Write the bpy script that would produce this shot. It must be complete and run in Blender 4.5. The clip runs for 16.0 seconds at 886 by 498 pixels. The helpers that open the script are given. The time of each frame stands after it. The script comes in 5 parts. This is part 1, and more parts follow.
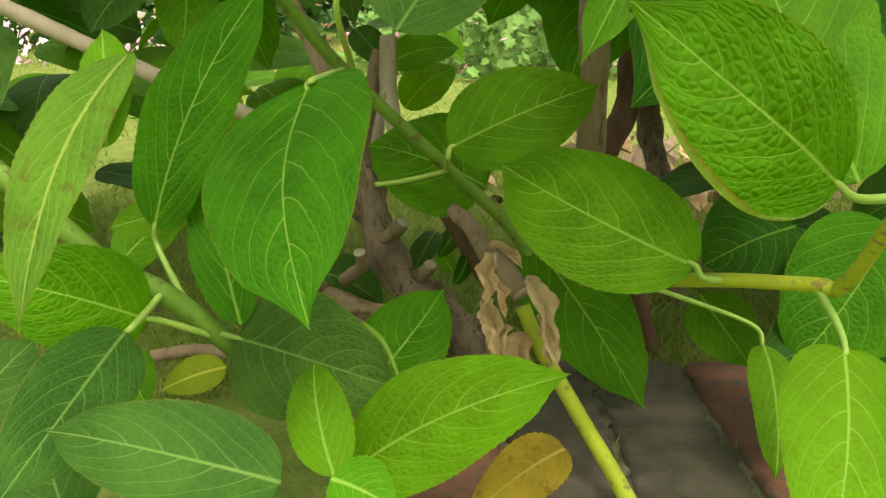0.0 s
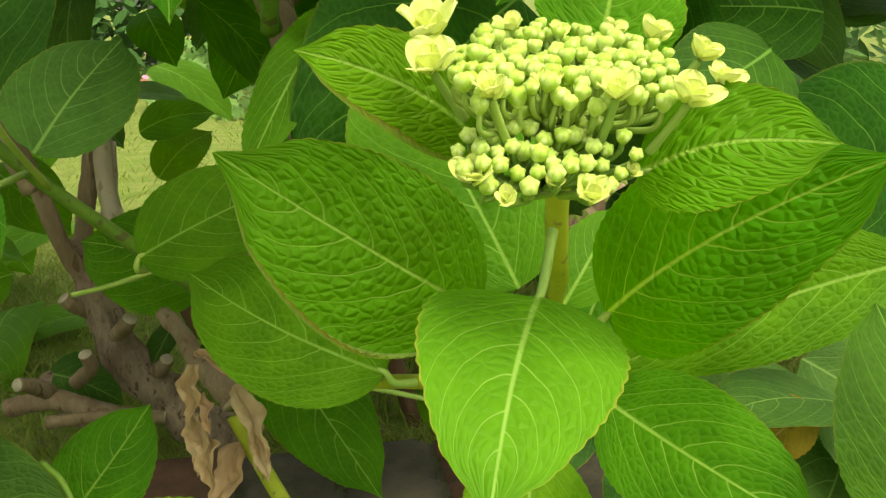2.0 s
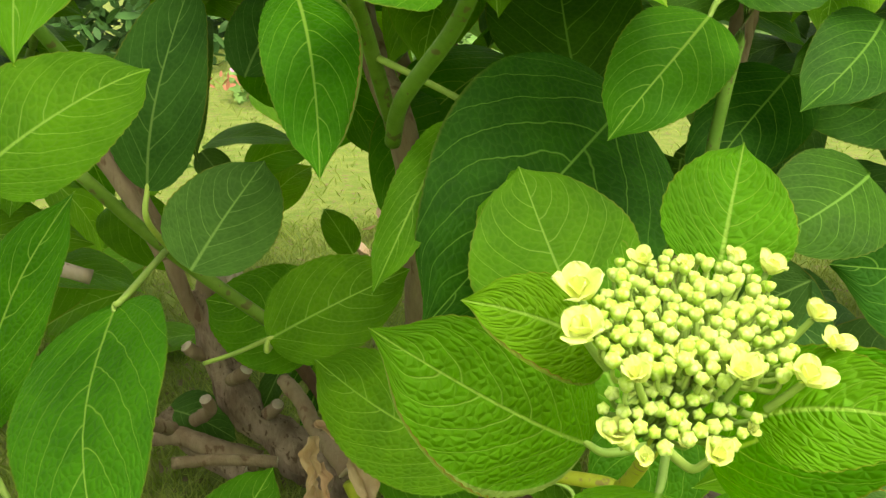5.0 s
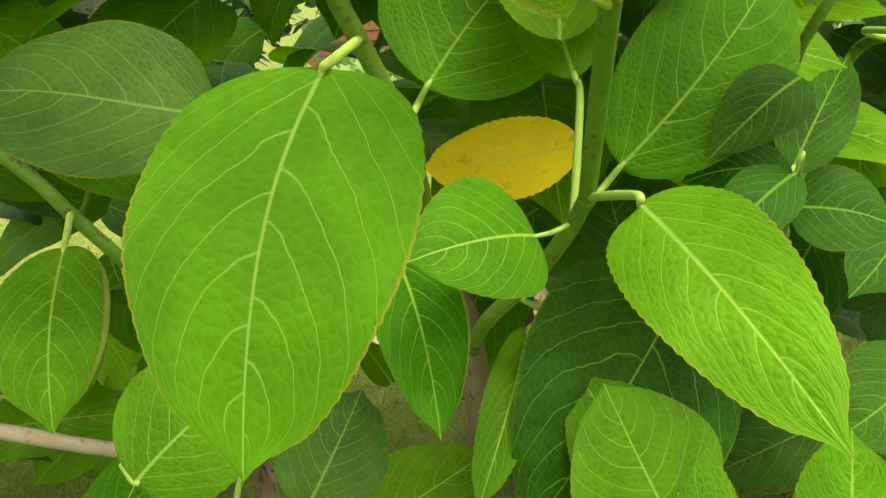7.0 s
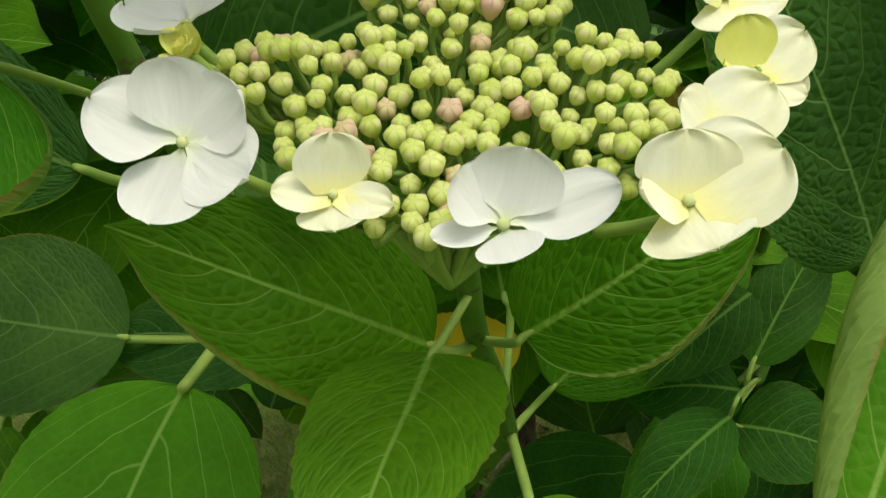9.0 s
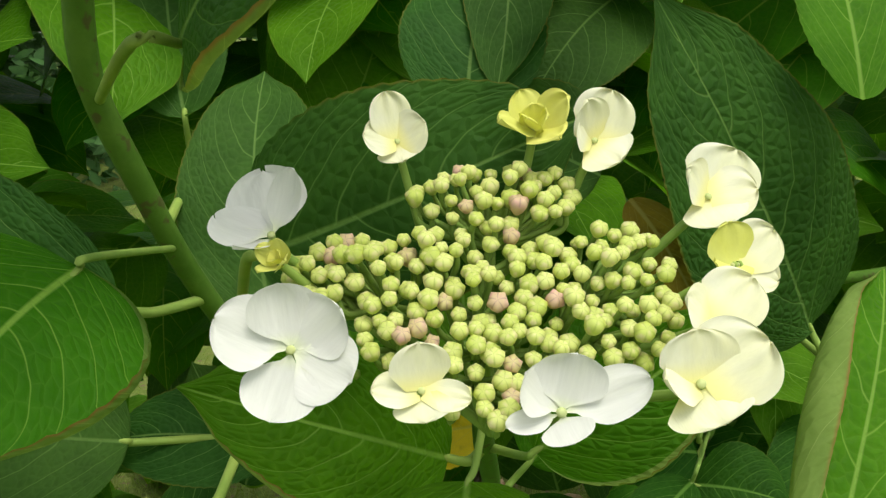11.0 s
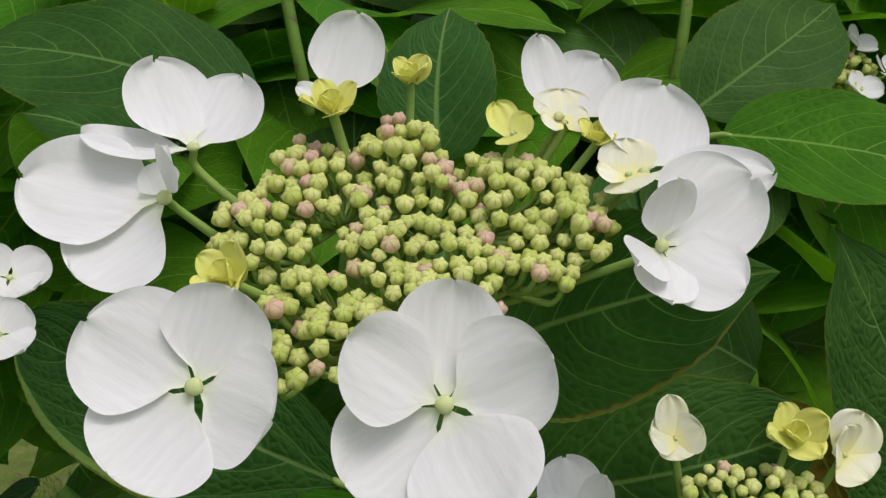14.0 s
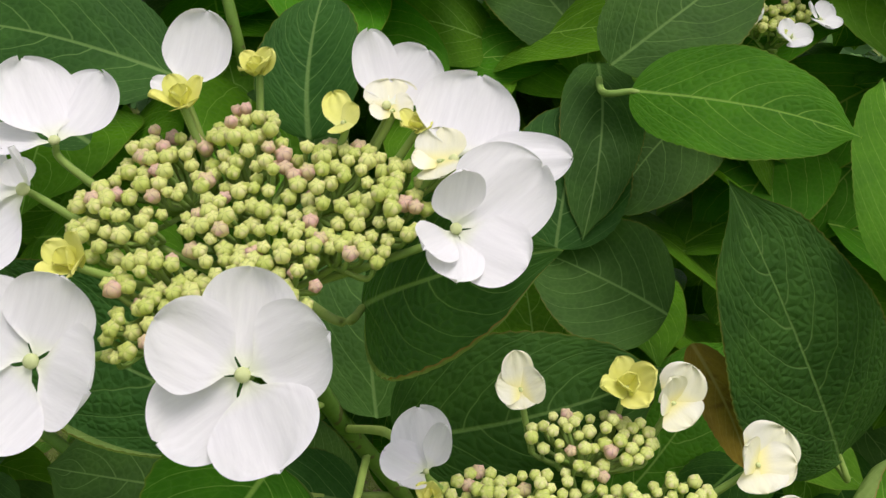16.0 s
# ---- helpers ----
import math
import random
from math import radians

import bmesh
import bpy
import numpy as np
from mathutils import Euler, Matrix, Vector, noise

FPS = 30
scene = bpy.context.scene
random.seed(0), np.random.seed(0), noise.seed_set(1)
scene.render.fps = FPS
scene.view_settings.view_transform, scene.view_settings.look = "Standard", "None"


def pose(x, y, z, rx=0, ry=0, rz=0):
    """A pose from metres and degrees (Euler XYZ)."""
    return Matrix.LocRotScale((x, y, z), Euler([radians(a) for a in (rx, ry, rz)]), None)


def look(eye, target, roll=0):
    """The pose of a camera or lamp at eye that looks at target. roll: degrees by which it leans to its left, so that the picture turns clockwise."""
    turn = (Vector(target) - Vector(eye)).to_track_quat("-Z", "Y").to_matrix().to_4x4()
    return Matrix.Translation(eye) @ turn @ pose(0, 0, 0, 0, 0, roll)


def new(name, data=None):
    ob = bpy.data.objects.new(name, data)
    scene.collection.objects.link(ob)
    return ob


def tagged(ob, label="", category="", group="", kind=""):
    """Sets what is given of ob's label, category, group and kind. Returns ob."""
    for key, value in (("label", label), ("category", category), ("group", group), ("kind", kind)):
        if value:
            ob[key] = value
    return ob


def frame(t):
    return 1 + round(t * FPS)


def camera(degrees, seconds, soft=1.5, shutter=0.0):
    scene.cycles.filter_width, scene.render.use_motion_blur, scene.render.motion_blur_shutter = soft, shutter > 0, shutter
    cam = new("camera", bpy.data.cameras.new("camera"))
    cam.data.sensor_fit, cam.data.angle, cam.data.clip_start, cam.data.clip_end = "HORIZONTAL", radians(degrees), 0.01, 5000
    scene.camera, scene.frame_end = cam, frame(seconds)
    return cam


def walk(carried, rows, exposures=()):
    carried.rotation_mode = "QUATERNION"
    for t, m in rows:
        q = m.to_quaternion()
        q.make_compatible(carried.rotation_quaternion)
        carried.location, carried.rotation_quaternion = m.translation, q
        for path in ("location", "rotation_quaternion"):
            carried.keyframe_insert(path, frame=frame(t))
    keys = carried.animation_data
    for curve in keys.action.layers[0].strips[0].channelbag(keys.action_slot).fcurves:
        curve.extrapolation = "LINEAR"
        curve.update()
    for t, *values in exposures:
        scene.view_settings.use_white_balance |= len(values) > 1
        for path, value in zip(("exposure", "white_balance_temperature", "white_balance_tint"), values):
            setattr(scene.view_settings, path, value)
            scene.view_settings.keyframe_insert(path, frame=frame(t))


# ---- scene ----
cam = camera(53.4, 16.0, soft=1.3, shutter=0.15)
PATH = [
    (0, (0.0, 0.0, 0.241), (0.002, 1.913, -0.344), -0.1),
    (0.5, (0.021, 0.005, 0.25), (0.138, 1.92, -0.315), -0.0),
    (1, (0.043, 0.015, 0.255), (0.291, 1.939, -0.231), -0.0),
    (1.5, (0.064, 0.019, 0.262), (0.379, 1.921, -0.273), -0.8),
    (2, (0.072, 0.02, 0.273), (0.427, 1.912, -0.268), -1.4),
    (2.5, (0.076, 0.013, 0.281), (0.445, 1.902, -0.263), -1.8),
    (3, (0.077, 0.01, 0.289), (0.428, 1.894, -0.285), -2.3),
    (3.2, (0.077, 0.009, 0.29), (0.423, 1.891, -0.294), -2.1),
    (5.3, (0.048, 0.008, 0.354), (0.205, 1.909, -0.249), -1.2),
    (5.5, (0.046, 0.007, 0.363), (0.178, 1.907, -0.246), -1.3),
    (6, (0.035, 0.009, 0.391), (0.15, 1.9, -0.249), -1.7),
    (6.5, (0.017, 0.012, 0.42), (0.205, 1.922, -0.144), -2.8),
    (7, (0.001, 0.017, 0.442), (0.276, 1.917, -0.118), -4.5),
    (7.5, (0.013, 0.038, 0.462), (0.31, 1.918, -0.151), -4.4),
    (8, (0.033, 0.053, 0.489), (0.302, 1.952, -0.079), -3.6),
    (8.5, (0.05, 0.051, 0.508), (0.262, 1.967, -0.026), -2.7),
    (9, (0.061, 0.046, 0.522), (0.227, 1.958, -0.041), -3.7),
    (9.2, (0.057, 0.044, 0.53), (0.238, 1.959, -0.018), -4.3),
    (11.3, (0.03, 0.027, 0.562), (0.384, 1.931, 0.063), -4.4),
    (11.5, (0.021, 0.029, 0.568), (0.38, 1.935, 0.078), -4.2),
    (12, (0.003, 0.035, 0.578), (0.317, 1.969, 0.175), -3.6),
    (12.5, (-0.015, 0.039, 0.591), (0.278, 1.972, 0.169), -2.5),
    (13, (-0.024, 0.033, 0.605), (0.269, 1.976, 0.235), -1.7),
    (13.5, (-0.022, 0.024, 0.616), (0.265, 1.97, 0.256), -1.1),
    (14, (-0.02, 0.02, 0.623), (0.261, 1.95, 0.18), -0.0),
    (14.5, (-0.014, 0.007, 0.627), (0.246, 1.924, 0.118), 0.2),
    (15, (-0.016, 0.001, 0.629), (0.234, 1.904, 0.066), -0.0),
    (15.5, (-0.002, -0.002, 0.627), (0.235, 1.889, 0.02), -0.5),
    (16, (0.018, -0.002, 0.638), (0.247, 1.892, 0.038), -1.1),
]
EXPOSURES = [(0.0, 1.66, 8100, 0), (1.0, 1.54, 8100, 0), (3.0, 1.38, 8100, 0), (5.5, 1.75, 8100, 1), (7.0, 1.76, 8300, 3), (8.2, 1.68, 7900, 5), (8.5, 1.10, 7450, 3), (9.0, 0.30, 7050, 1), (11.5, 0.48, 6800, 3), (12.5, 0.17, 6400, 10), (13.5, -0.03, 6350, 16), (14.5, -0.01, 6350, 16), (15.5, 0.03, 6400, 18), (16.0, 0.25, 6400, 20)]
walk(cam, [(t, look(eye, target, roll)) for t, eye, target, roll in PATH], EXPOSURES)

# ---- light: a bright overcast garden ----
SUN_UP, SUN_ROUND = 66.0, 150.0
world = bpy.data.worlds.new("sky")
scene.world = world
world.use_nodes = True
wn = world.node_tree.nodes
sky = wn.new("ShaderNodeTexSky")
sky.sky_type, sky.sun_disc = "NISHITA", False
sky.sun_elevation, sky.sun_rotation = radians(SUN_UP), radians(SUN_ROUND)
sky.air_density, sky.dust_density, sky.ozone_density = 1.0, 4.0, 1.0
grey = wn.new("ShaderNodeHueSaturation")
grey.inputs["Saturation"].default_value = 0.3
world.node_tree.links.new(sky.outputs[0], grey.inputs["Color"])
world.node_tree.links.new(grey.outputs[0], wn["Background"].inputs[0])
wn["Background"].inputs[1].default_value = 0.15
sun = new("sun", bpy.data.lights.new("sun", "SUN"))
sun.data.energy, sun.data.angle, sun.data.color = 1.0, radians(25), (1.0, 0.96, 0.9)
sun_way = Vector((math.sin(radians(SUN_ROUND)) * math.cos(radians(SUN_UP)), math.cos(radians(SUN_ROUND)) * math.cos(radians(SUN_UP)), math.sin(radians(SUN_UP))))
sun.matrix_world = look(sun_way * 20, (0, 0, 0))


# ---- materials ----
def material(name, roughness=0.5, specular=0.4):
    m = bpy.data.materials.new(name)
    m.use_nodes = True
    n = m.node_tree.nodes
    b = n["Principled BSDF"]
    b.inputs["Roughness"].default_value = roughness
    b.inputs["Specular IOR Level"].default_value = specular
    return m, n, m.node_tree.links, b


def maths(n, links, op, a, b=None, c=None, clamp=False):
    k = n.new("ShaderNodeMath")
    k.operation, k.use_clamp = op, clamp
    for i, v in enumerate((a, b, c)):
        if v is None:
            continue
        if isinstance(v, (int, float)):
            k.inputs[i].default_value = v
        else:
            links.new(v, k.inputs[i])
    return k.outputs[0]


def blend(n, links, fac, a, b):
    k = n.new("ShaderNodeMix")
    k.data_type = "RGBA"
    for sock, v in ((k.inputs[0], fac), (k.inputs[6], a), (k.inputs[7], b)):
        if isinstance(v, (int, float)):
            sock.default_value = v
        elif isinstance(v, tuple):
            sock.default_value = (*v, 1)
        else:
            links.new(v, sock)
    return k.outputs[2]


def noise_tex(n, links, scale, detail=3.0, rough=0.55, vector=None, out=0):
    k = n.new("ShaderNodeTexNoise")
    k.inputs["Scale"].default_value, k.inputs["Detail"].default_value, k.inputs["Roughness"].default_value = scale, detail, rough
    if vector is not None:
        links.new(vector, k.inputs["Vector"])
    return k.outputs[out]


def ramp(n, links, value, low, high):
    k = n.new("ShaderNodeMapRange")
    k.interpolation_type = "SMOOTHSTEP"
    links.new(value, k.inputs[0])
    k.inputs[1].default_value, k.inputs[2].default_value = low, high
    return k.outputs[0]


def shift_hue(n, links, colour, amount):
    """Each object a little lighter, darker, yellower or bluer than the next."""
    info = n.new("ShaderNodeObjectInfo")
    k = n.new("ShaderNodeHueSaturation")
    links.new(maths(n, links, "MULTIPLY_ADD", info.outputs["Random"], 0.05 * amount, 0.5 - 0.025 * amount), k.inputs["Hue"])
    links.new(maths(n, links, "MULTIPLY_ADD", info.outputs["Random"], -0.4 * amount, 1 + 0.2 * amount), k.inputs["Value"])
    links.new(colour, k.inputs["Color"])
    return k.outputs[0]


VEINS, SWEEP, BEND = 6.6, 1.45, 0.50


def leaf_material(name, base, dark, vein, margin, through_leaf, gloss=0.48, blotch=0.0):
    m, n, links, b = material(name, gloss, 0.06)
    shape = n.new("ShaderNodeUVMap")
    shape.uv_map = "shape"
    flat = n.new("ShaderNodeUVMap")
    flat.uv_map = "size"
    sep = n.new("ShaderNodeSeparateXYZ")
    links.new(shape.outputs[0], sep.inputs[0])
    real = n.new("ShaderNodeSeparateXYZ")
    links.new(flat.outputs[0], real.inputs[0])
    # no two blades share the same blotches
    own = n.new("ShaderNodeObjectInfo")
    spread = n.new("ShaderNodeVectorMath")
    links.new(flat.outputs[0], spread.inputs[0])
    away = n.new("ShaderNodeCombineXYZ")
    links.new(maths(n, links, "MULTIPLY", own.outputs["Random"], 53.0), away.inputs[0])
    links.new(maths(n, links, "MULTIPLY", own.outputs["Random"], 31.0), away.inputs[1])
    links.new(away.outputs[0], spread.inputs[1])
    spot = spread.outputs[0]
    u = maths(n, links, "MULTIPLY_ADD", sep.outputs[0], 2.0, -1.0)
    across = maths(n, links, "ABSOLUTE", u)
    along = sep.outputs[1]
    mid = maths(n, links, "ABSOLUTE", real.outputs[0])
    # midrib, a little wider at the base
    rib_w = maths(n, links, "MULTIPLY_ADD", along, -0.008, 0.0110)
    rib = maths(n, links, "MULTIPLY", maths(n, links, "SUBTRACT", 1.0, maths(n, links, "DIVIDE", mid, rib_w), clamp=True), 1.6, clamp=True)
    # side veins that leave the midrib at a wide angle and sweep towards the tip
    side = maths(n, links, "SIGN", u)
    sweep = maths(n, links, "MULTIPLY", maths(n, links, "POWER", across, SWEEP), BEND)
    wob = maths(n, links, "MULTIPLY_ADD", noise_tex(n, links, 6.0, 2.0, 0.5, spot), 0.07, -0.035)
    s = maths(n, links, "ADD", maths(n, links, "SUBTRACT", along, sweep), wob)
    s = maths(n, links, "MULTIPLY_ADD", side, 0.28, maths(n, links, "MULTIPLY", s, VEINS))
    near = maths(n, links, "ABSOLUTE", maths(n, links, "SUBTRACT", maths(n, links, "FRACT", s), 0.5))
    lat_w = maths(n, links, "MULTIPLY_ADD", across, -0.026, 0.044)
    lat = maths(n, links, "SUBTRACT", 1.0, maths(n, links, "DIVIDE", near, lat_w), clamp=True)
    # the small net between neighbouring side veins
    cell = n.new("ShaderNodeCombineXYZ")
    links.new(maths(n, links, "MULTIPLY", s, 2.6), cell.inputs[0])
    links.new(maths(n, links, "MULTIPLY_ADD", mid, 12.0, maths(n, links, "MULTIPLY", real.outputs[1], 20.0)), cell.inputs[1])
    links.new(maths(n, links, "MULTIPLY", side, 7.0), cell.inputs[2])
    bend = n.new("ShaderNodeVectorMath")
    bend.operation = "MULTIPLY_ADD"
    links.new(noise_tex(n, links, 22.0, 2.0, 0.5, spot, 1), bend.inputs[0])
    bend.inputs[1].default_value = (0.5, 0.5, 0)
    links.new(cell.outputs[0], bend.inputs[2])
    vor = n.new("ShaderNodeTexVoronoi")
    vor.voronoi_dimensions, vor.feature = "2D", "DISTANCE_TO_EDGE"
    vor.inputs["Scale"].default_value, vor.inputs["Randomness"].default_value = 1.0, 0.8
    links.new(bend.outputs[0], vor.inputs["Vector"])
    rim = vor.outputs["Distance"]
    net = maths(n, links, "SUBTRACT", 1.0, maths(n, links, "DIVIDE", rim, 0.07), clamp=True)
    pillow = maths(n, links, "MULTIPLY", ramp(n, links, rim, 0.0, 0.38), maths(n, links, "SQRT", maths(n, links, "MULTIPLY", near, 2.0)))
    tone = blend(n, links, ramp(n, links, noise_tex(n, links, 3.2, 4.0, 0.6, spot), 0.36, 0.64), dark, base)
    fine = noise_tex(n, links, 60.0, 3.0, 0.65, spot)
    tone = blend(n, links, maths(n, links, "MULTIPLY", ramp(n, links, fine, 0.35, 0.75), 0.45), tone, dark)
    # the blade is a shade lighter beside its veins
    tone = blend(n, links, maths(n, links, "MULTIPLY", maths(n, links, "SUBTRACT", 1.0, maths(n, links, "DIVIDE", rim, 0.26), clamp=True), 0.06), tone, vein)
    if blotch:
        tone = blend(n, links, maths(n, links, "MULTIPLY", ramp(n, links, noise_tex(n, links, 9.0, 3.0, 0.6, spot), 0.56, 0.7), blotch), tone, (0.10, 0.045, 0.015))
    tone = shift_hue(n, links, tone, 0.6)
    tone = blend(n, links, maths(n, links, "MULTIPLY", net, 0.05), tone, vein)
    tone = blend(n, links, maths(n, links, "MULTIPLY", lat, 0.85), tone, vein)
    tone = blend(n, links, maths(n, links, "MULTIPLY", rib, 1.0, clamp=True), tone, vein)
    edge = maths(n, links, "MULTIPLY", ramp(n, links, across, 0.968, 0.998), ramp(n, links, along, 0.15, 0.5))
    tone = blend(n, links, maths(n, links, "MULTIPLY", edge, 0.7), tone, margin)
    links.new(tone, b.inputs["Base Color"])
    links.new(maths(n, links, "MULTIPLY_ADD", noise_tex(n, links, 14.0, 4.0, 0.6, spot), 0.34, gloss - 0.20), b.inputs["Roughness"])
    # relief: veins sunk, the blade between them quilted
    high = maths(n, links, "MULTIPLY_ADD", lat, -0.45, maths(n, links, "MULTIPLY", net, -0.05))
    high = maths(n, links, "MULTIPLY_ADD", rib, -0.6, high)
    high = maths(n, links, "MULTIPLY_ADD", pillow, 1.1, high)
    high = maths(n, links, "MULTIPLY_ADD", noise_tex(n, links, 8.0, 3.0, 0.5, spot), 1.3, high)
    bump = n.new("ShaderNodeBump")
    bump.inputs["Distance"].default_value = 0.0014
    crinkle = n.new("ShaderNodeObjectInfo")
    red = n.new("ShaderNodeSeparateColor")
    links.new(crinkle.outputs["Color"], red.inputs[0])
    links.new(red.outputs[0], bump.inputs["Strength"])
    links.new(high, bump.inputs["Height"])
    links.new(bump.outputs[0], b.inputs["Normal"])
    thin = n.new("ShaderNodeBsdfTranslucent")
    k = n.new("ShaderNodeMix")
    k.data_type, k.blend_type = "RGBA", "MULTIPLY"
    k.inputs[0].default_value = 1.0
    links.new(tone, k.inputs[6])
    k.inputs[7].default_value = (*through_leaf, 1)
    links.new(k.outputs[2], thin.inputs[0])
    both = n.new("ShaderNodeMixShader")
    both.inputs[0].default_value = 0.44
    links.new(b.outputs[0], both.inputs[1])
    links.new(thin.outputs[0], both.inputs[2])
    links.new(both.outputs[0], n["Material Output"].inputs[0])
    return m


def rough_material(name, a, b_colour, scale, roughness=0.8, bump_size=0.0015, stretch=None, spots=None, thin=0.0, vary=0.4, foot=None):
    m, n, links, b = material(name, roughness, 0.14)
    place = n.new("ShaderNodeTexCoord").outputs["Object"]
    if stretch:
        k = n.new("ShaderNodeMapping")
        k.inputs["Scale"].default_value = stretch
        links.new(place, k.inputs[0])
        place = k.outputs[0]
    big = noise_tex(n, links, scale, 4.0, 0.6, place)
    small = noise_tex(n, links, scale * 7, 3.0, 0.65, place)
    tone = blend(n, links, ramp(n, links, big, 0.3, 0.7), a, b_colour)
    tone = blend(n, links, maths(n, links, "MULTIPLY", small, 0.35), tone, tuple(v * 0.5 for v in a))
    if spots:
        tone = blend(n, links, ramp(n, links, noise_tex(n, links, scale * 3.1, 2.0, 0.5, place), 0.6, 0.68), tone, spots)
    if foot:
        # petals are yellower where they join
        xyz = n.new("ShaderNodeSeparateXYZ")
        links.new(n.new("ShaderNodeTexCoord").outputs["Generated"], xyz.inputs[0])
        tone = blend(n, links, maths(n, links, "SUBTRACT", 1.0, ramp(n, links, xyz.outputs[1], 0.0, foot[1])), tone, foot[0])
    tone = shift_hue(n, links, tone, vary)
    links.new(tone, b.inputs["Base Color"])
    bump = n.new("ShaderNodeBump")
    bump.inputs["Strength"].default_value, bump.inputs["Distance"].default_value = 0.7, bump_size
    links.new(maths(n, links, "MULTIPLY_ADD", small, 0.5, big), bump.inputs["Height"])
    links.new(bump.outputs[0], b.inputs["Normal"])
    if thin:
        t = n.new("ShaderNodeBsdfTranslucent")
        links.new(tone, t.inputs[0])
        both = n.new("ShaderNodeMixShader")
        both.inputs[0].default_value = thin
        links.new(b.outputs[0], both.inputs[1])
        links.new(t.outputs[0], both.inputs[2])
        links.new(both.outputs[0], n["Material Output"].inputs[0])
    return m


LEAF = {
    "young": leaf_material("leaf_young", (0.148, 0.345, 0.0190), (0.112, 0.270, 0.0140), (0.26, 0.45, 0.09), (0.36, 0.30, 0.06), (1.4, 1.3, 0.4)),
    "fresh": leaf_material("leaf_fresh", (0.094, 0.295, 0.0125), (0.073, 0.220, 0.0090), (0.25, 0.43, 0.075), (0.20, 0.20, 0.03), (1.4, 1.3, 0.4)),
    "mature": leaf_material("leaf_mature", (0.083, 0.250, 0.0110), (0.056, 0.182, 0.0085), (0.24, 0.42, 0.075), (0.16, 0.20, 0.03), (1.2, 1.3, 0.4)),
    "old": leaf_material("leaf_old", (0.060, 0.156, 0.0265), (0.039, 0.110, 0.0195), (0.17, 0.30, 0.08), (0.20, 0.18, 0.03), (1.1, 1.15, 0.7)),
    # green darkened in its colour, for low leaves in the shade of those above
    "deep": leaf_material("leaf_shaded", (0.038, 0.125, 0.0100), (0.024, 0.084, 0.0075), (0.14, 0.29, 0.05), (0.10, 0.14, 0.02), (1.15, 1.2, 0.5)),
    "pale": leaf_material("leaf_pale", (0.11, 0.24, 0.026), (0.08, 0.19, 0.02), (0.28, 0.38, 0.09), (0.36, 0.14, 0.07), (1.2, 1.2, 0.5), blotch=0.5),
    "olive": leaf_material("leaf_olive", (0.22, 0.28, 0.02), (0.15, 0.21, 0.015), (0.42, 0.44, 0.08), (0.26, 0.18, 0.03), (1.2, 1.1, 0.5)),
    "amber": leaf_material("leaf_amber", (0.34, 0.25, 0.03), (0.20, 0.15, 0.02), (0.36, 0.30, 0.08), (0.25, 0.12, 0.03), (1.1, 1.0, 0.6), 0.6, 0.5),
    "under": leaf_material("leaf_underside", (0.24, 0.35, 0.09), (0.18, 0.28, 0.065), (0.32, 0.42, 0.13), (0.34, 0.13, 0.05), (1.2, 1.2, 0.5), 0.6),
    "yellow": leaf_material("leaf_yellow", (0.90, 0.70, 0.05), (0.82, 0.62, 0.045), (0.80, 0.62, 0.10), (0.45, 0.22, 0.03), (1.1, 1.0, 0.6), 0.55, 0.25),
}
WOOD = {
    "stem_green": rough_material("stem_green", (0.085, 0.18, 0.022), (0.13, 0.24, 0.038), 60.0, 0.5, 0.0004, (1, 1, 1), (0.09, 0.10, 0.03)),
    "stem_yellow": rough_material("stem_yellow", (0.33, 0.39, 0.04), (0.25, 0.33, 0.03), 60.0, 0.5, 0.0004, (1, 1, 1), (0.20, 0.17, 0.05)),
    "stalk": rough_material("leaf_stalk", (0.32, 0.44, 0.10), (0.24, 0.38, 0.08), 60.0, 0.5, 0.0003),
    "bark": rough_material("bark", (0.14, 0.098, 0.064), (0.31, 0.24, 0.175), 95.0, 0.9, 0.006, (1, 1, 0.28), (0.10, 0.068, 0.042)),
    "cane": rough_material("cane_brown", (0.19, 0.135, 0.085), (0.28, 0.215, 0.145), 60.0, 0.85, 0.003, (1, 1, 0.3), (0.14, 0.09, 0.055)),
    "cane_dark": rough_material("cane_dark", (0.10, 0.055, 0.035), (0.17, 0.10, 0.06), 50.0, 0.85, 0.002, (1, 1, 0.3)),
    "cane_pale": rough_material("cane_pale", (0.36, 0.29, 0.21), (0.45, 0.38, 0.30), 50.0, 0.8, 0.001, (1, 1, 0.4), (0.28, 0.20, 0.14)),
    "cut": rough_material("cut_wood", (0.48, 0.42, 0.33), (0.36, 0.29, 0.21), 120.0, 0.85, 0.0005),
    "dead": rough_material("dead_leaf", (0.36, 0.22, 0.11), (0.70, 0.53, 0.35), 45.0, 0.85, 0.0025, (1, 0.3, 1), (0.36, 0.23, 0.12), 0.2),
}
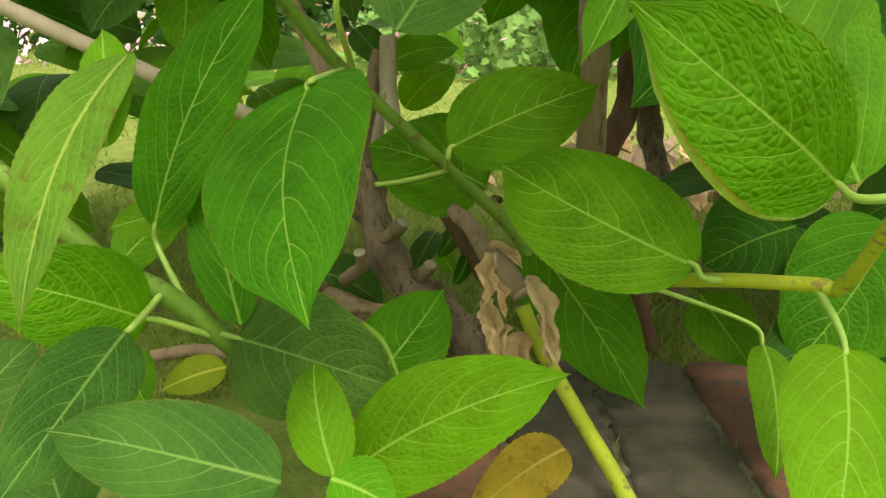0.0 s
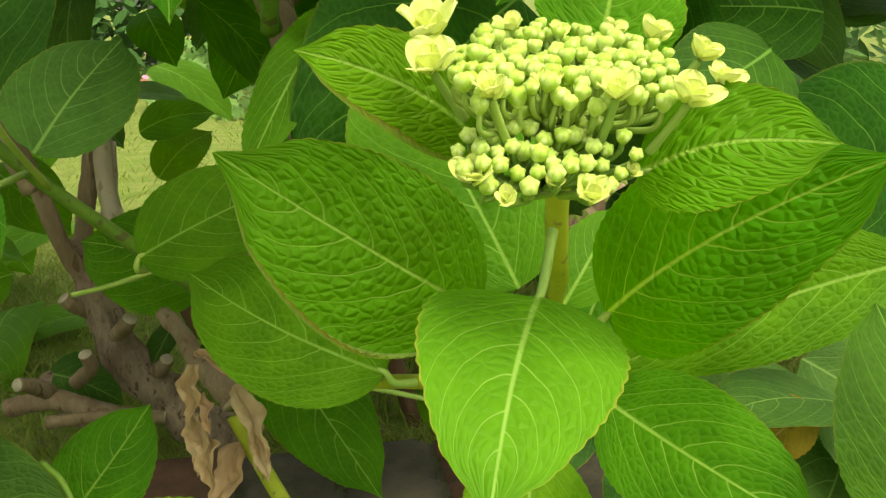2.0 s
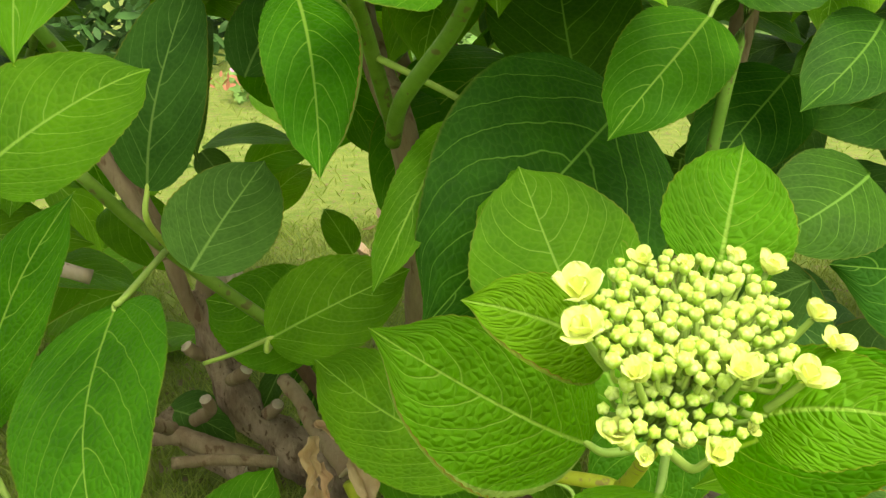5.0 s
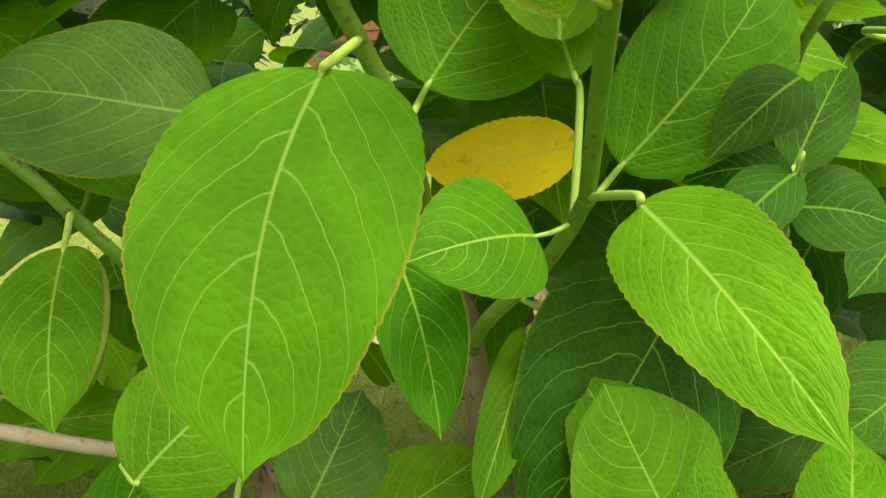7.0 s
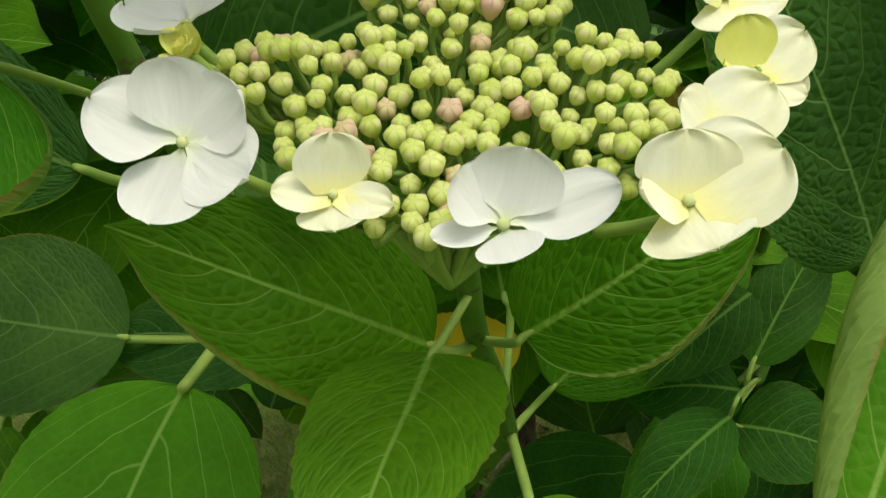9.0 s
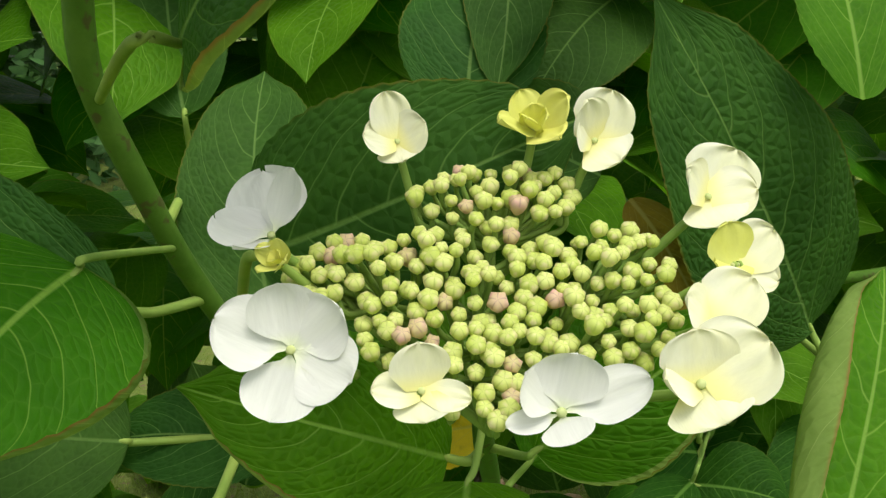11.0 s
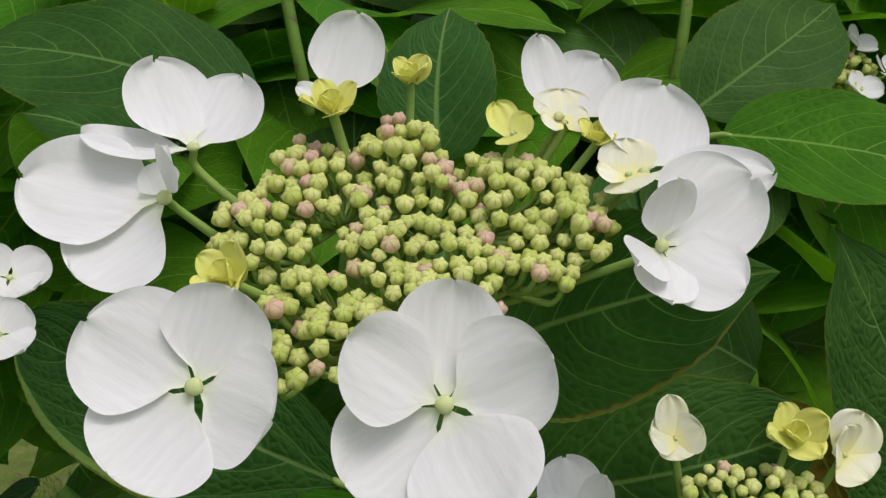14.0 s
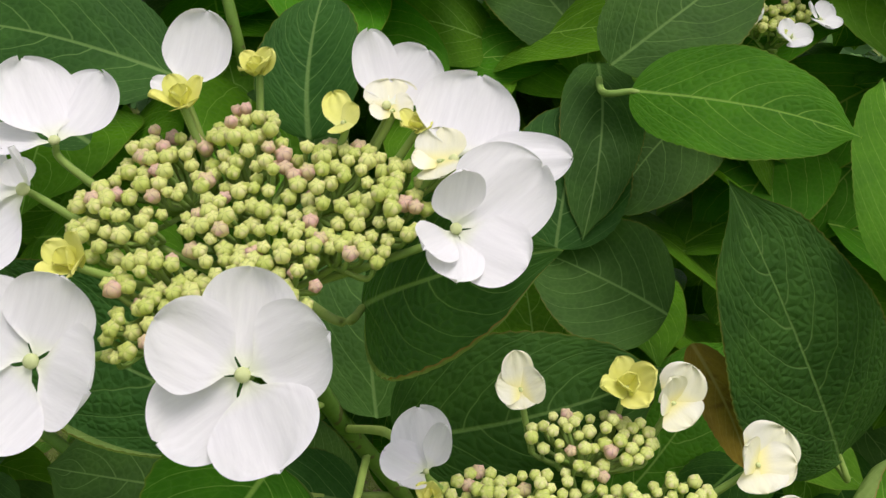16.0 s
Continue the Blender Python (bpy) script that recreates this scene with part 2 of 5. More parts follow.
PETAL = {
    "white": rough_material("petal_white", (0.86, 0.86, 0.84), (0.91, 0.91, 0.89), 130.0, 0.55, 0.00022, (1, 0.10, 1), None, 0.26, 0.1, ((0.80, 0.84, 0.62), 0.30)),
    "cream": rough_material("petal_cream", (0.87, 0.86, 0.58), (0.91, 0.91, 0.78), 90.0, 0.55, 0.0003, (1, 0.3, 1), None, 0.18, 0.2, ((0.84, 0.80, 0.34), 0.5)),
    "yellow": rough_material("petal_yellow", (0.78, 0.78, 0.17), (0.84, 0.85, 0.34), 40.0, 0.55, 0.0003, None, None, 0.15, 0.2),
    "lime": rough_material("petal_lime", (0.70, 0.78, 0.20), (0.86, 0.89, 0.46), 90.0, 0.55, 0.0005, None, None, 0.25, 0.2),
    "eye": rough_material("floret_eye", (0.55, 0.62, 0.26), (0.62, 0.66, 0.34), 120.0, 0.55, 0.0004),
}


def bud_material(name, a, b_colour, blush, seam):
    """Waxy bud skin with five sutures that meet at the top."""
    m, n, links, b = material(name, 0.5, 0.3)
    place = n.new("ShaderNodeTexCoord").outputs["Object"]
    xyz = n.new("ShaderNodeSeparateXYZ")
    links.new(place, xyz.inputs[0])
    turn = maths(n, links, "MULTIPLY", maths(n, links, "ARCTAN2", xyz.outputs[1], xyz.outputs[0]), 5 / (2 * math.pi))
    off = maths(n, links, "ABSOLUTE", maths(n, links, "SUBTRACT", maths(n, links, "FRACT", turn), 0.5))
    line = maths(n, links, "MULTIPLY", maths(n, links, "SUBTRACT", 1.0, maths(n, links, "DIVIDE", off, 0.13), clamp=True), ramp(n, links, xyz.outputs[2], -0.1, 0.25))
    info = n.new("ShaderNodeObjectInfo")
    tone = blend(n, links, info.outputs["Random"], a, b_colour)
    tone = blend(n, links, maths(n, links, "MULTIPLY", ramp(n, links, noise_tex(n, links, 1.7, 3.0, 0.6, place), 0.45, 0.7), 0.7), tone, blush)
    tone = blend(n, links, maths(n, links, "MULTIPLY", line, 0.6), tone, seam)
    links.new(tone, b.inputs["Base Color"])
    t = n.new("ShaderNodeBsdfTranslucent")
    links.new(tone, t.inputs[0])
    both = n.new("ShaderNodeMixShader")
    both.inputs[0].default_value = 0.30
    links.new(b.outputs[0], both.inputs[1])
    links.new(t.outputs[0], both.inputs[2])
    links.new(both.outputs[0], n["Material Output"].inputs[0])
    return m


BUD = {
    "green": bud_material("bud_green", (0.56, 0.66, 0.13), (0.76, 0.80, 0.27), (0.84, 0.76, 0.42), (0.22, 0.33, 0.05)),
    "pink": bud_material("bud_pink", (0.78, 0.56, 0.40), (0.72, 0.64, 0.30), (0.80, 0.46, 0.48), (0.34, 0.18, 0.22)),
    "round": bud_material("bud_round", (0.60, 0.70, 0.15), (0.78, 0.83, 0.30), (0.88, 0.76, 0.50), (0.38, 0.48, 0.09)),
    "lime": bud_material("bud_lime", (0.42, 0.61, 0.08), (0.57, 0.73, 0.18), (0.74, 0.82, 0.40), (0.28, 0.46, 0.04)),
}


# ---- helpers ----
def part(name, bm, mats, parent=None, label="", smooth=True):
    me = bpy.data.meshes.new(name)
    bm.to_mesh(me)
    bm.free()
    if smooth:
        me.polygons.foreach_set("use_smooth", [True] * len(me.polygons))
    for m in mats if isinstance(mats, (list, tuple)) else [mats]:
        me.materials.append(m)
    ob = new(name, me)
    ob.parent = parent
    if label:
        ob["label"] = label
    return ob


def tube(bm, points, r0, r1, sides=10, knobs=0.0, cap=True, mat=0, seed=0):
    """A tapering round stem through the points, smoothed, with nodes if knobs is set."""
    rnd = random.Random(seed)
    pts = [Vector(p) for p in points]
    fine = []
    steps = 16 if knobs > 0.3 else 6
    sides = 22 if knobs > 0.3 else sides
    for i in range(len(pts) - 1):
        a, b, c, d = pts[max(i - 1, 0)], pts[i], pts[i + 1], pts[min(i + 2, len(pts) - 1)]
        for k in range(steps):
            t = k / steps
            fine.append(0.5 * ((2 * b) + (c - a) * t + (2 * a - 5 * b + 4 * c - d) * t * t + (3 * b - a - 3 * c + d) * t ** 3))
    fine.append(pts[-1])
    up = Vector((0.3, 0.1, 1)).normalized()
    rings = []
    for i, p in enumerate(fine):
        way = (fine[min(i + 1, len(fine) - 1)] - fine[max(i - 1, 0)]).normalized()
        x = way.cross(up)
        x = x.normalized() if x.length > 1e-3 else Vector((1, 0, 0))
        y = way.cross(x)
        f = i / (len(fine) - 1)
        r = r0 + (r1 - r0) * f
        if 0 < knobs < 0.3:
            r *= 1 + knobs * (rnd.random() - 0.3)
        ring = []
        for s in range(sides):
            a = 2 * math.pi * s / sides
            w = r * (1 + (knobs * 0.7 * (rnd.random() - 0.5) if knobs else 0))
            if knobs > 0.3:
                d = math.cos(a) * x + math.sin(a) * y
                q = (p + d * r) * 55 + Vector((seed, 0, 0))
                w = r * (1 + 0.38 * noise.noise(q * 0.8) + 0.10 * noise.noise(q * 3.1)) * (1 + 0.10 * math.sin(7 * a + 3 * noise.noise(p * 40)))
            ring.append(bm.verts.new(p + w * (math.cos(a) * x + math.sin(a) * y)))
        rings.append(ring)
    for a, b in zip(rings, rings[1:]):
        for s in range(sides):
            f = bm.faces.new((a[s], a[(s + 1) % sides], b[(s + 1) % sides], b[s]))
            f.material_index = mat
    if cap:
        for ring in (rings[0][::-1], rings[-1]):
            f = bm.faces.new(ring)
            f.material_index = 1 if knobs else mat


def blade(length, width, droop, fold, seed, quilt=1.0, nu=44, nv=13, teeth=30, roll=0, lean=None, peak=None, rolled=(0.80, 2.5)):
    """One serrated, quilted leaf blade along +y, its face towards +z, with maps of its shape and of its true size."""
    rnd = random.Random(seed)
    bm = bmesh.new()
    shape = bm.loops.layers.uv.new("shape")
    size = bm.loops.layers.uv.new("size")
    ph = [rnd.uniform(0, 6.3) for _ in range(6)]
    twist, sway = rnd.uniform(-0.12, 0.12), rnd.uniform(-0.05, 0.05)
    lean = sway if lean is None else lean
    a, b, taper = rnd.uniform(0.44, 0.54), rnd.uniform(0.68, 0.84), rnd.uniform(0.12, 0.20)
    if peak:
        b = a * (1 - peak) / peak
    top = (a / (a + b)) ** a * (b / (a + b)) ** b
    grid = []
    for i in range(nu + 1):
        v = i / nu
        v = v * v * (3 - 2 * v) * 0.25 + v * 0.75
        h = width / 2 * v ** a * max(1 - v, 0) ** b / top
        tip = min(1, (1 - v) / taper)
        h *= 0.42 + 0.58 * tip * tip * (3 - 2 * tip)
        row = []
        for j in range(-nv, nv + 1):
            u = j / nv
            hh = h
            if abs(j) >= nv - 1:
                saw = (v * teeth + (0.5 if j > 0 else 0)) % 1.0
                saw = saw / 0.72 if saw < 0.72 else (1 - saw) / 0.28
                hh += min(1.0, h / 0.012) * 0.0007 * (saw - 0.5) * (1 if 0.08 < v < 0.97 else 0) * (1 if abs(j) == nv else 0.3)
            if roll and u * roll > 0:
                hh *= 1.15
            x = u * hh
            s = VEINS * (v - BEND * abs(u) ** SWEEP) + 0.28 * (1 if u > 0 else -1) - 0.5
            ridge = abs(math.sin(math.pi * s)) ** 0.7
            z = droop * length * 4 * v * (1 - v)
            z += fold * abs(x) * (1 - 0.5 * abs(u))
            z += min(quilt, 1.3) * length * 0.0036 * (ridge - 0.6) * (1 - abs(u) ** 4) * min(1, abs(u) * 4) * min(1, 6 * v * (1 - v) * 2)
            z += length * 0.012 * math.sin(7 * v + ph[0]) * math.sin(2.2 * u + ph[1]) + length * 0.006 * abs(u) ** 2 * math.sin(17 * v + ph[2] + (2 if u > 0 else 0))
            z += quilt * length * 0.0018 * noise.noise((x * 190 + ph[3], v * length * 190, ph[4])) * (1 - abs(u) ** 6)
            z += twist * x * v
            if roll and u * roll > rolled[0]:
                # this margin curls up and shows its paler underside
                k = (abs(u) - rolled[0]) / (1 - rolled[0]) * rolled[1]
                r = (1 - rolled[0]) * hh / rolled[1] * (0.4 + 1.2 * math.sin(math.pi * v))
                x, z = roll * (rolled[0] * hh + r * math.sin(k)), z + r * (1 - math.cos(k))
            row.append((bm.verts.new((x + lean * length * 4 * v * (1 - v), v * length, z)), u, v, x))
        grid.append(row)
    for r0, r1 in zip(grid, grid[1:]):
        for k in range(2 * nv):
            quad = (r0[k], r0[k + 1], r1[k + 1], r1[k])
            f = bm.faces.new([q[0] for q in quad])
            if roll and (r0[k][1] + r0[k + 1][1]) / 2 * roll > 0.7 * rolled[0] + 0.3:
                f.material_index = 1
            for loop, q in zip(f.loops, quad):
                loop[shape].uv = (q[1] * 0.5 + 0.5, q[2])
                loop[size].uv = (q[3] * 10, q[2] * length * 10)
    bmesh.ops.remove_doubles(bm, verts=bm.verts, dist=1e-6)
    return bm


def facing(base, tip, normal):
    y = (Vector(tip) - Vector(base)).normalized()
    z = Vector(normal)
    z = (z - z.dot(y) * y).normalized()
    x = y.cross(z)
    return Matrix((x, y, z)).transposed().to_4x4()


COUNT = [0]


def leaf(plant, base, tip, width, normal, kind, droop=0.08, fold=0.12, quilt=0.35, stalk=None, roll=0, lean=None, peak=None, rolled=(0.80, 2.5)):
    COUNT[0] += 1
    length = (Vector(tip) - Vector(base)).length
    bm = blade(length, width, droop, fold, COUNT[0], quilt, nu=min(104, max(48, int(length * 1000))), nv=20 if roll else 13, teeth=max(12, int(length * 250)), roll=roll, lean=lean, peak=peak, rolled=rolled)
    ob = part("leaf", bm, [LEAF[kind], LEAF["under"]] if roll else LEAF[kind], plant, {"amber": "brown and yellow withering leaf", "yellow": "yellowed dying leaf", "pale": "pale folded leaf with a reddish edge", "young": "bright young leaf", "olive": "olive yellowing leaf"}.get(kind, ""))
    ob.matrix_basis = Matrix.Translation(base) @ facing(base, tip, normal)
    ob.color = (0.10 + 0.27 * min(quilt, 2.0), 0, 0, 1)
    if stalk:
        inv = ob.matrix_basis.inverted()
        bm = bmesh.new()
        way = (Vector(base) - Vector(tip)).normalized()
        thick = min(1.0, max(0.55, length / 0.09))
        tube(bm, [inv @ (Vector(base) - way * 0.004), inv @ Vector(base), *[inv @ Vector(p) for p in stalk]], 0.0010 * thick, 0.0020 * thick, 8)
        part("leaf_stalk", bm, WOOD["stalk"], ob)
    return ob


def stem(plant, name, points, r0, r1, mat):
    bm = bmesh.new()
    woody = mat in ("bark", "cane", "cane_dark", "cane_pale")
    tube(bm, points, r0, r1, 12 if woody else 10, {"bark": 0.45, "cane": 0.16, "cane_dark": 0.16, "cane_pale": 0.08}.get(mat, 0.0), seed=len(bpy.data.objects))
    return part(name, bm, [WOOD[mat], WOOD["cut"]] if woody else WOOD[mat], plant)


def thing(name, label, category, group="", kind=""):
    return tagged(new(name), label, category, group, kind)


def dead_leaf(plant, base, tip, width, normal):
    """A brown, shrivelled leaf that hangs in folds."""
    COUNT[0] += 1
    length = (Vector(tip) - Vector(base)).length
    bm = blade(length, width * 2.3, 0.10, 1.5, COUNT[0], 0.6, 34, 7, 0)
    for v in bm.verts:
        f, g = v.co.y / length, Vector((COUNT[0] * 3.7, 0, 0))
        v.co.x = v.co.x * (0.75 + 0.5 * noise.noise(g + Vector((0, f * 5, 0)))) + width * 0.7 * noise.noise(g + Vector((0, f * 3.2, 4)))
        v.co.z += width * 0.9 * noise.noise(g + Vector((5, f * 3.6, 0)))
        q = v.co * 240 + g
        v.co.z += width * 0.30 * noise.noise(q)
        v.co.x += width * 0.20 * noise.noise(q + Vector((0, 7, 3)))
    ob = part("dead_leaf", bm, WOOD["dead"], plant, "brown shrivelled dead leaf")
    ob.matrix_basis = Matrix.Translation(base) @ facing(base, tip, normal)
    return ob


# ---- flowers ----
def petal_mesh(size, wide, seed, cup=False):
    """A broad rounded petal that starts at the origin and lies along +y."""
    rnd = random.Random(seed)
    bm = bmesh.new()
    nu, nv = (14, 6) if size < 0.009 else (24, 10)
    w, wave, skew = wide * rnd.uniform(0.97, 1.03), rnd.uniform(0, 6), rnd.uniform(-0.05, 0.05)
    nicks = [(rnd.uniform(-0.7, 0.7), rnd.uniform(0.004, 0.020), rnd.uniform(0.05, 0.12)) for _ in range(3)]
    grid = []
    for i in range(nu + 1):
        v = math.sin(i / nu * math.pi / 2)
        row = []
        for j in range(-nv, nv + 1):
            u = j / nv
            if cup:
                claw = 0.5 + 0.5 * min(1, v / 0.4)
            else:
                claw = 1.5 * v if v < 0.14 else 0.21 + 0.79 * math.sin(min(1, (v - 0.14) / 0.36) * math.pi / 2) ** 0.75
            half = w / 2 * claw * max(0.0, 1 - max(0, (v - 0.46) / 0.541) ** 2.5) ** 0.5
            y = size * v * (1 - v * sum(d * math.exp(-((u - a) / b) ** 2) for a, d, b in nicks))
            if cup:
                z = -0.34 * v * (1 - v) - 0.16 * v ** 5 + 0.05 * math.sin(9 * u + wave) * v ** 3
            else:
                z = -0.26 * v * (1 - v) + 0.025 * math.sin(5 * u + wave) * v + 0.008 * math.sin(23 * u + 2 * wave) * v * (1.2 - v)
            z += 0.07 * u * u * min(1, v * 2)
            row.append(bm.verts.new((u * half + skew * size * v * v, y, size * z)))
        grid.append(row)
    for a, b in zip(grid, grid[1:]):
        for k in range(2 * nv):
            bm.faces.new((a[k], a[k + 1], b[k + 1], b[k]))
    return bm


def floret(plant, place, normal, across, kind, opened, root, petals=None):
    """A sterile flower: an eye on a stalk, with four broad petals round it."""
    COUNT[0] += 1
    rnd = random.Random(COUNT[0])
    z = Vector(normal).normalized()
    x = Vector((0.0, 0.25, 1.0)).cross(z).normalized()
    m = Matrix.Translation(place) @ Matrix((x, z.cross(x), z)).transposed().to_4x4()
    if not petals:
        turn = rnd.uniform(0, 90)
        petals = [(turn + 90 * k + rnd.uniform(-9, 9), across * 0.5 * rnd.uniform(0.9, 1.12), across * (0.58 if opened < 0.5 else 0.55) * rnd.uniform(0.95, 1.1), 88 * (1 - opened) + rnd.uniform(-10, 8)) for k in range(4)]
        if kind in ("lime", "yellow"):
            turn = rnd.uniform(0, 90)
            petals = [(turn + 90 * k + rnd.uniform(-10, 10), across * rnd.uniform(0.60, 0.78), across * rnd.uniform(0.48, 0.62), rnd.uniform(40, 64)) for k in range(4)]
            petals += [(turn + 40 + 120 * k, across * 0.46, across * 0.42, 76) for k in range(3)]
        elif opened < 0.5:
            petals += [(turn + 45 + 120 * k, across * 0.36, across * 0.36, 82) for k in range(3)]
    bm = bmesh.new()
    bmesh.ops.create_icosphere(bm, subdivisions=2, radius=across * 0.041, matrix=Matrix.Translation((0, 0, across * 0.03)) @ Matrix.Diagonal((1, 1, 0.8, 1)))
    inv = m.inverted()
    r = inv @ Vector(root)
    for f in bm.faces:
        f.material_index = 0
    tube(bm, [Vector((0, 0, 0)), Vector((0, 0, -across * 0.12)), r * 0.55 + Vector((0, 0, -across * 0.1)), r], 0.0008, 0.0011, 6, 0.0, True, 1)
    eye = part("floret", bm, [PETAL["eye"], WOOD["stalk"]], plant, {"white": "open white sterile flower with four petals", "cream": "half-open cream flower", "yellow": "small yellow-green opening flower", "lime": "small pale lime opening flower"}[kind])
    eye.matrix_basis = m
    for k, (turn, size, wide, lift) in enumerate(petals):
        p = part("petal", petal_mesh(size, wide * (1.0 if kind == "white" else 1.15), COUNT[0] * 7 + k, kind != "white"), PETAL[kind], eye)
        p.matrix_basis = Matrix.Rotation(radians(-turn), 4, "Z") @ Matrix.Translation((0, across * 0.015, across * 0.008 * (k % 3))) @ Matrix.Rotation(radians(lift), 4, "X") @ Matrix.Rotation(radians(7), 4, "Y")
    return eye


def bud_mesh(name, mat, seed, lobed):
    """A closed five-lobed flower bud on a short neck, one unit across."""
    rnd = random.Random(seed)
    bm = bmesh.new()
    rings = []
    tall = rnd.uniform(0.74, 0.86)
    for z, r, cleft in ((-0.66, 0.15, 1.0), (-0.42, 0.34, 0.96), (-0.08, 0.49, 0.90), (0.22, 0.51, 0.80), (0.43, 0.37, 0.66), (0.47, 0.18, 0.55)):
        ring = []
        for s in range(10):
            a = 2 * math.pi * s / 10
            q = r * (1 + 0.04 * lobed if s % 2 == 0 else 1 - (1 - cleft) * lobed) * rnd.uniform(0.98, 1.02)
            ring.append(bm.verts.new((q * math.cos(a), q * math.sin(a), tall * (z - (0.05 * lobed if s % 2 and z > 0.1 else 0)))))
        rings.append(ring)
    for a, b in zip(rings, rings[1:]):
        for s in range(10):
            bm.faces.new((a[s], a[(s + 1) % 10], b[(s + 1) % 10], b[s]))
    top = bm.verts.new((0, 0, 0.41 * tall))
    for s in range(10):
        bm.faces.new((rings[-1][s], rings[-1][(s + 1) % 10], top))
    me = bpy.data.meshes.new(name)
    bm.to_mesh(me)
    bm.free()
    me.polygons.foreach_set("use_smooth", [True] * len(me.polygons))
    me.materials.append(mat)
    return me


BUDS = {k: [bud_mesh("bud", BUD[k], s, 0.45 if k == "round" else 0.85) for s in range(3)] for k in BUD}


def flower_head(plant, centre, ex, ey, neck, gap, bud, kind, clusters, dome=0.004, spread=0.75, blush=0.08):
    """A flat lacecap head: buds packed in clusters, each on its own thin stalk."""
    COUNT[0] += 1
    rnd = random.Random(COUNT[0])
    c, ex, ey, neck = Vector(centre), Vector(ex).normalized(), Vector(ey).normalized(), Vector(neck)
    up = ex.cross(ey).normalized()
    spots = []
    stalks = bmesh.new()
    for cu, cv, ru, rv in clusters:
        fork = c + ex * cu * spread + ey * cv * spread - up * bud * 3.2
        tube(stalks, [neck, neck * 0.5 + fork * 0.5 - up * 0.002, fork], 0.0011, 0.0008, 6)
        tries = 0
        while tries < 420:
            tries += 1
            a, d = rnd.uniform(0, 2 * math.pi), math.sqrt(rnd.random())
            u, v = cu + ru * d * math.cos(a), cv + rv * d * math.sin(a)
            if any((u - q[0]) ** 2 + (v - q[1]) ** 2 < (gap * rnd.uniform(0.78, 1.0)) ** 2 for q in spots):
                continue
            spots.append((u, v))
            p = c + ex * u + ey * v + up * (bud * rnd.uniform(-0.6, 0.5) - dome * d * d)
            n = (up + ex * u * 6 + ey * v * 6 + Vector((rnd.uniform(-0.25, 0.25), rnd.uniform(-0.25, 0.25), rnd.uniform(-0.2, 0.2)))).normalized()
            pick = "pink" if kind in ("green", "round") and rnd.random() < blush else kind
            ob = new("bud", rnd.choice(BUDS[pick]))
            ob.parent = plant
            s = bud * rnd.uniform(0.74, 1.1) * (1.04 if pick == "pink" else 1.0)
            q = n.to_track_quat("Z", "Y").to_matrix().to_4x4()
            ob.matrix_basis = Matrix.Translation(p) @ q @ Matrix.Rotation(rnd.uniform(0, 6), 4, "Z") @ Matrix.Diagonal((s, s, s, 1))
            tube(stalks, [p - n * s * 0.55, p - n * s * 1.4 + (fork - p) * 0.12, fork], 0.0006, 0.0008, 4, 0.0, False)
    return tagged(part("corymb", stalks, WOOD["stalk"], plant), kind="stuff")


# ---- ground, lawn, edging and the garden behind ----
GRASS = rough_material("grass", (0.17, 0.26, 0.035), (0.31, 0.36, 0.09), 40.0, 0.7, 0.002, None, None, 0.45)
SOIL = rough_material("lawn_ground", (0.12, 0.18, 0.03), (0.20, 0.23, 0.06), 26.0, 0.95, 0.01, None, (0.16, 0.12, 0.07))
BRICK = rough_material("old_brick", (0.060, 0.056, 0.042), (0.115, 0.094, 0.074), 42.0, 0.8, 0.003, None, (0.075, 0.078, 0.045), 0.0, 0.6)
RED_BRICK = rough_material("red_brick", (0.13, 0.062, 0.046), (0.18, 0.085, 0.060), 42.0, 0.8, 0.003, None, (0.075, 0.065, 0.055), 0.0, 0.6)
MOSS = rough_material("moss", (0.10, 0.12, 0.04), (0.18, 0.18, 0.07), 60.0, 0.9, 0.001, None, None, 0.2)
WALL_BRICK = rough_material("wall_brick", (0.24, 0.085, 0.055), (0.30, 0.12, 0.08), 12.0, 0.85, 0.003, None, (0.16, 0.07, 0.05), 0.0, 0.8)
MORTAR = rough_material("mortar", (0.20, 0.18, 0.14), (0.14, 0.15, 0.09), 50.0, 0.95, 0.003, None, (0.10, 0.13, 0.05))
FLOWER_LEAF = rough_material("bed_leaf", (0.11, 0.24, 0.055), (0.19, 0.34, 0.10), 12.0, 0.55, 0.001, None, None, 0.25)
DARK_LEAF = rough_material("hedge_leaf", (0.045, 0.12, 0.03), (0.08, 0.18, 0.045), 10.0, 0.5, 0.001, None, None, 0.25)
PINK = rough_material("pink_flower", (0.72, 0.25, 0.45), (0.80, 0.45, 0.60), 40.0, 0.6, 0.0005, None, None, 0.2)
BLUSH = rough_material("blush_flower", (0.80, 0.62, 0.68), (0.82, 0.74, 0.74), 40.0, 0.6, 0.0005, None, None, 0.2)
ORANGE = rough_material("orange_flower", (0.40, 0.16, 0.10), (0.34, 0.13, 0.09), 40.0, 0.6, 0.0005, None, None, 0.2)

bm = bmesh.new()
bmesh.ops.create_grid(bm, x_segments=60, y_segments=60, size=0.5)
for v in bm.verts:
    x, y = v.co.x * 2, v.co.y * 2
    v.co.x, v.co.y = 1200 * x * abs(x) ** 3, 1200 * y * abs(y) ** 3
    near = math.exp(-v.co.xy.length / 6)
    v.co.z = -0.03 + 0.02 * near * noise.noise((v.co.x * 2, v.co.y * 2, 0))
tagged(part("ground", bm, SOIL), "mown green lawn with bare earthy patches", "ground", kind="structure")


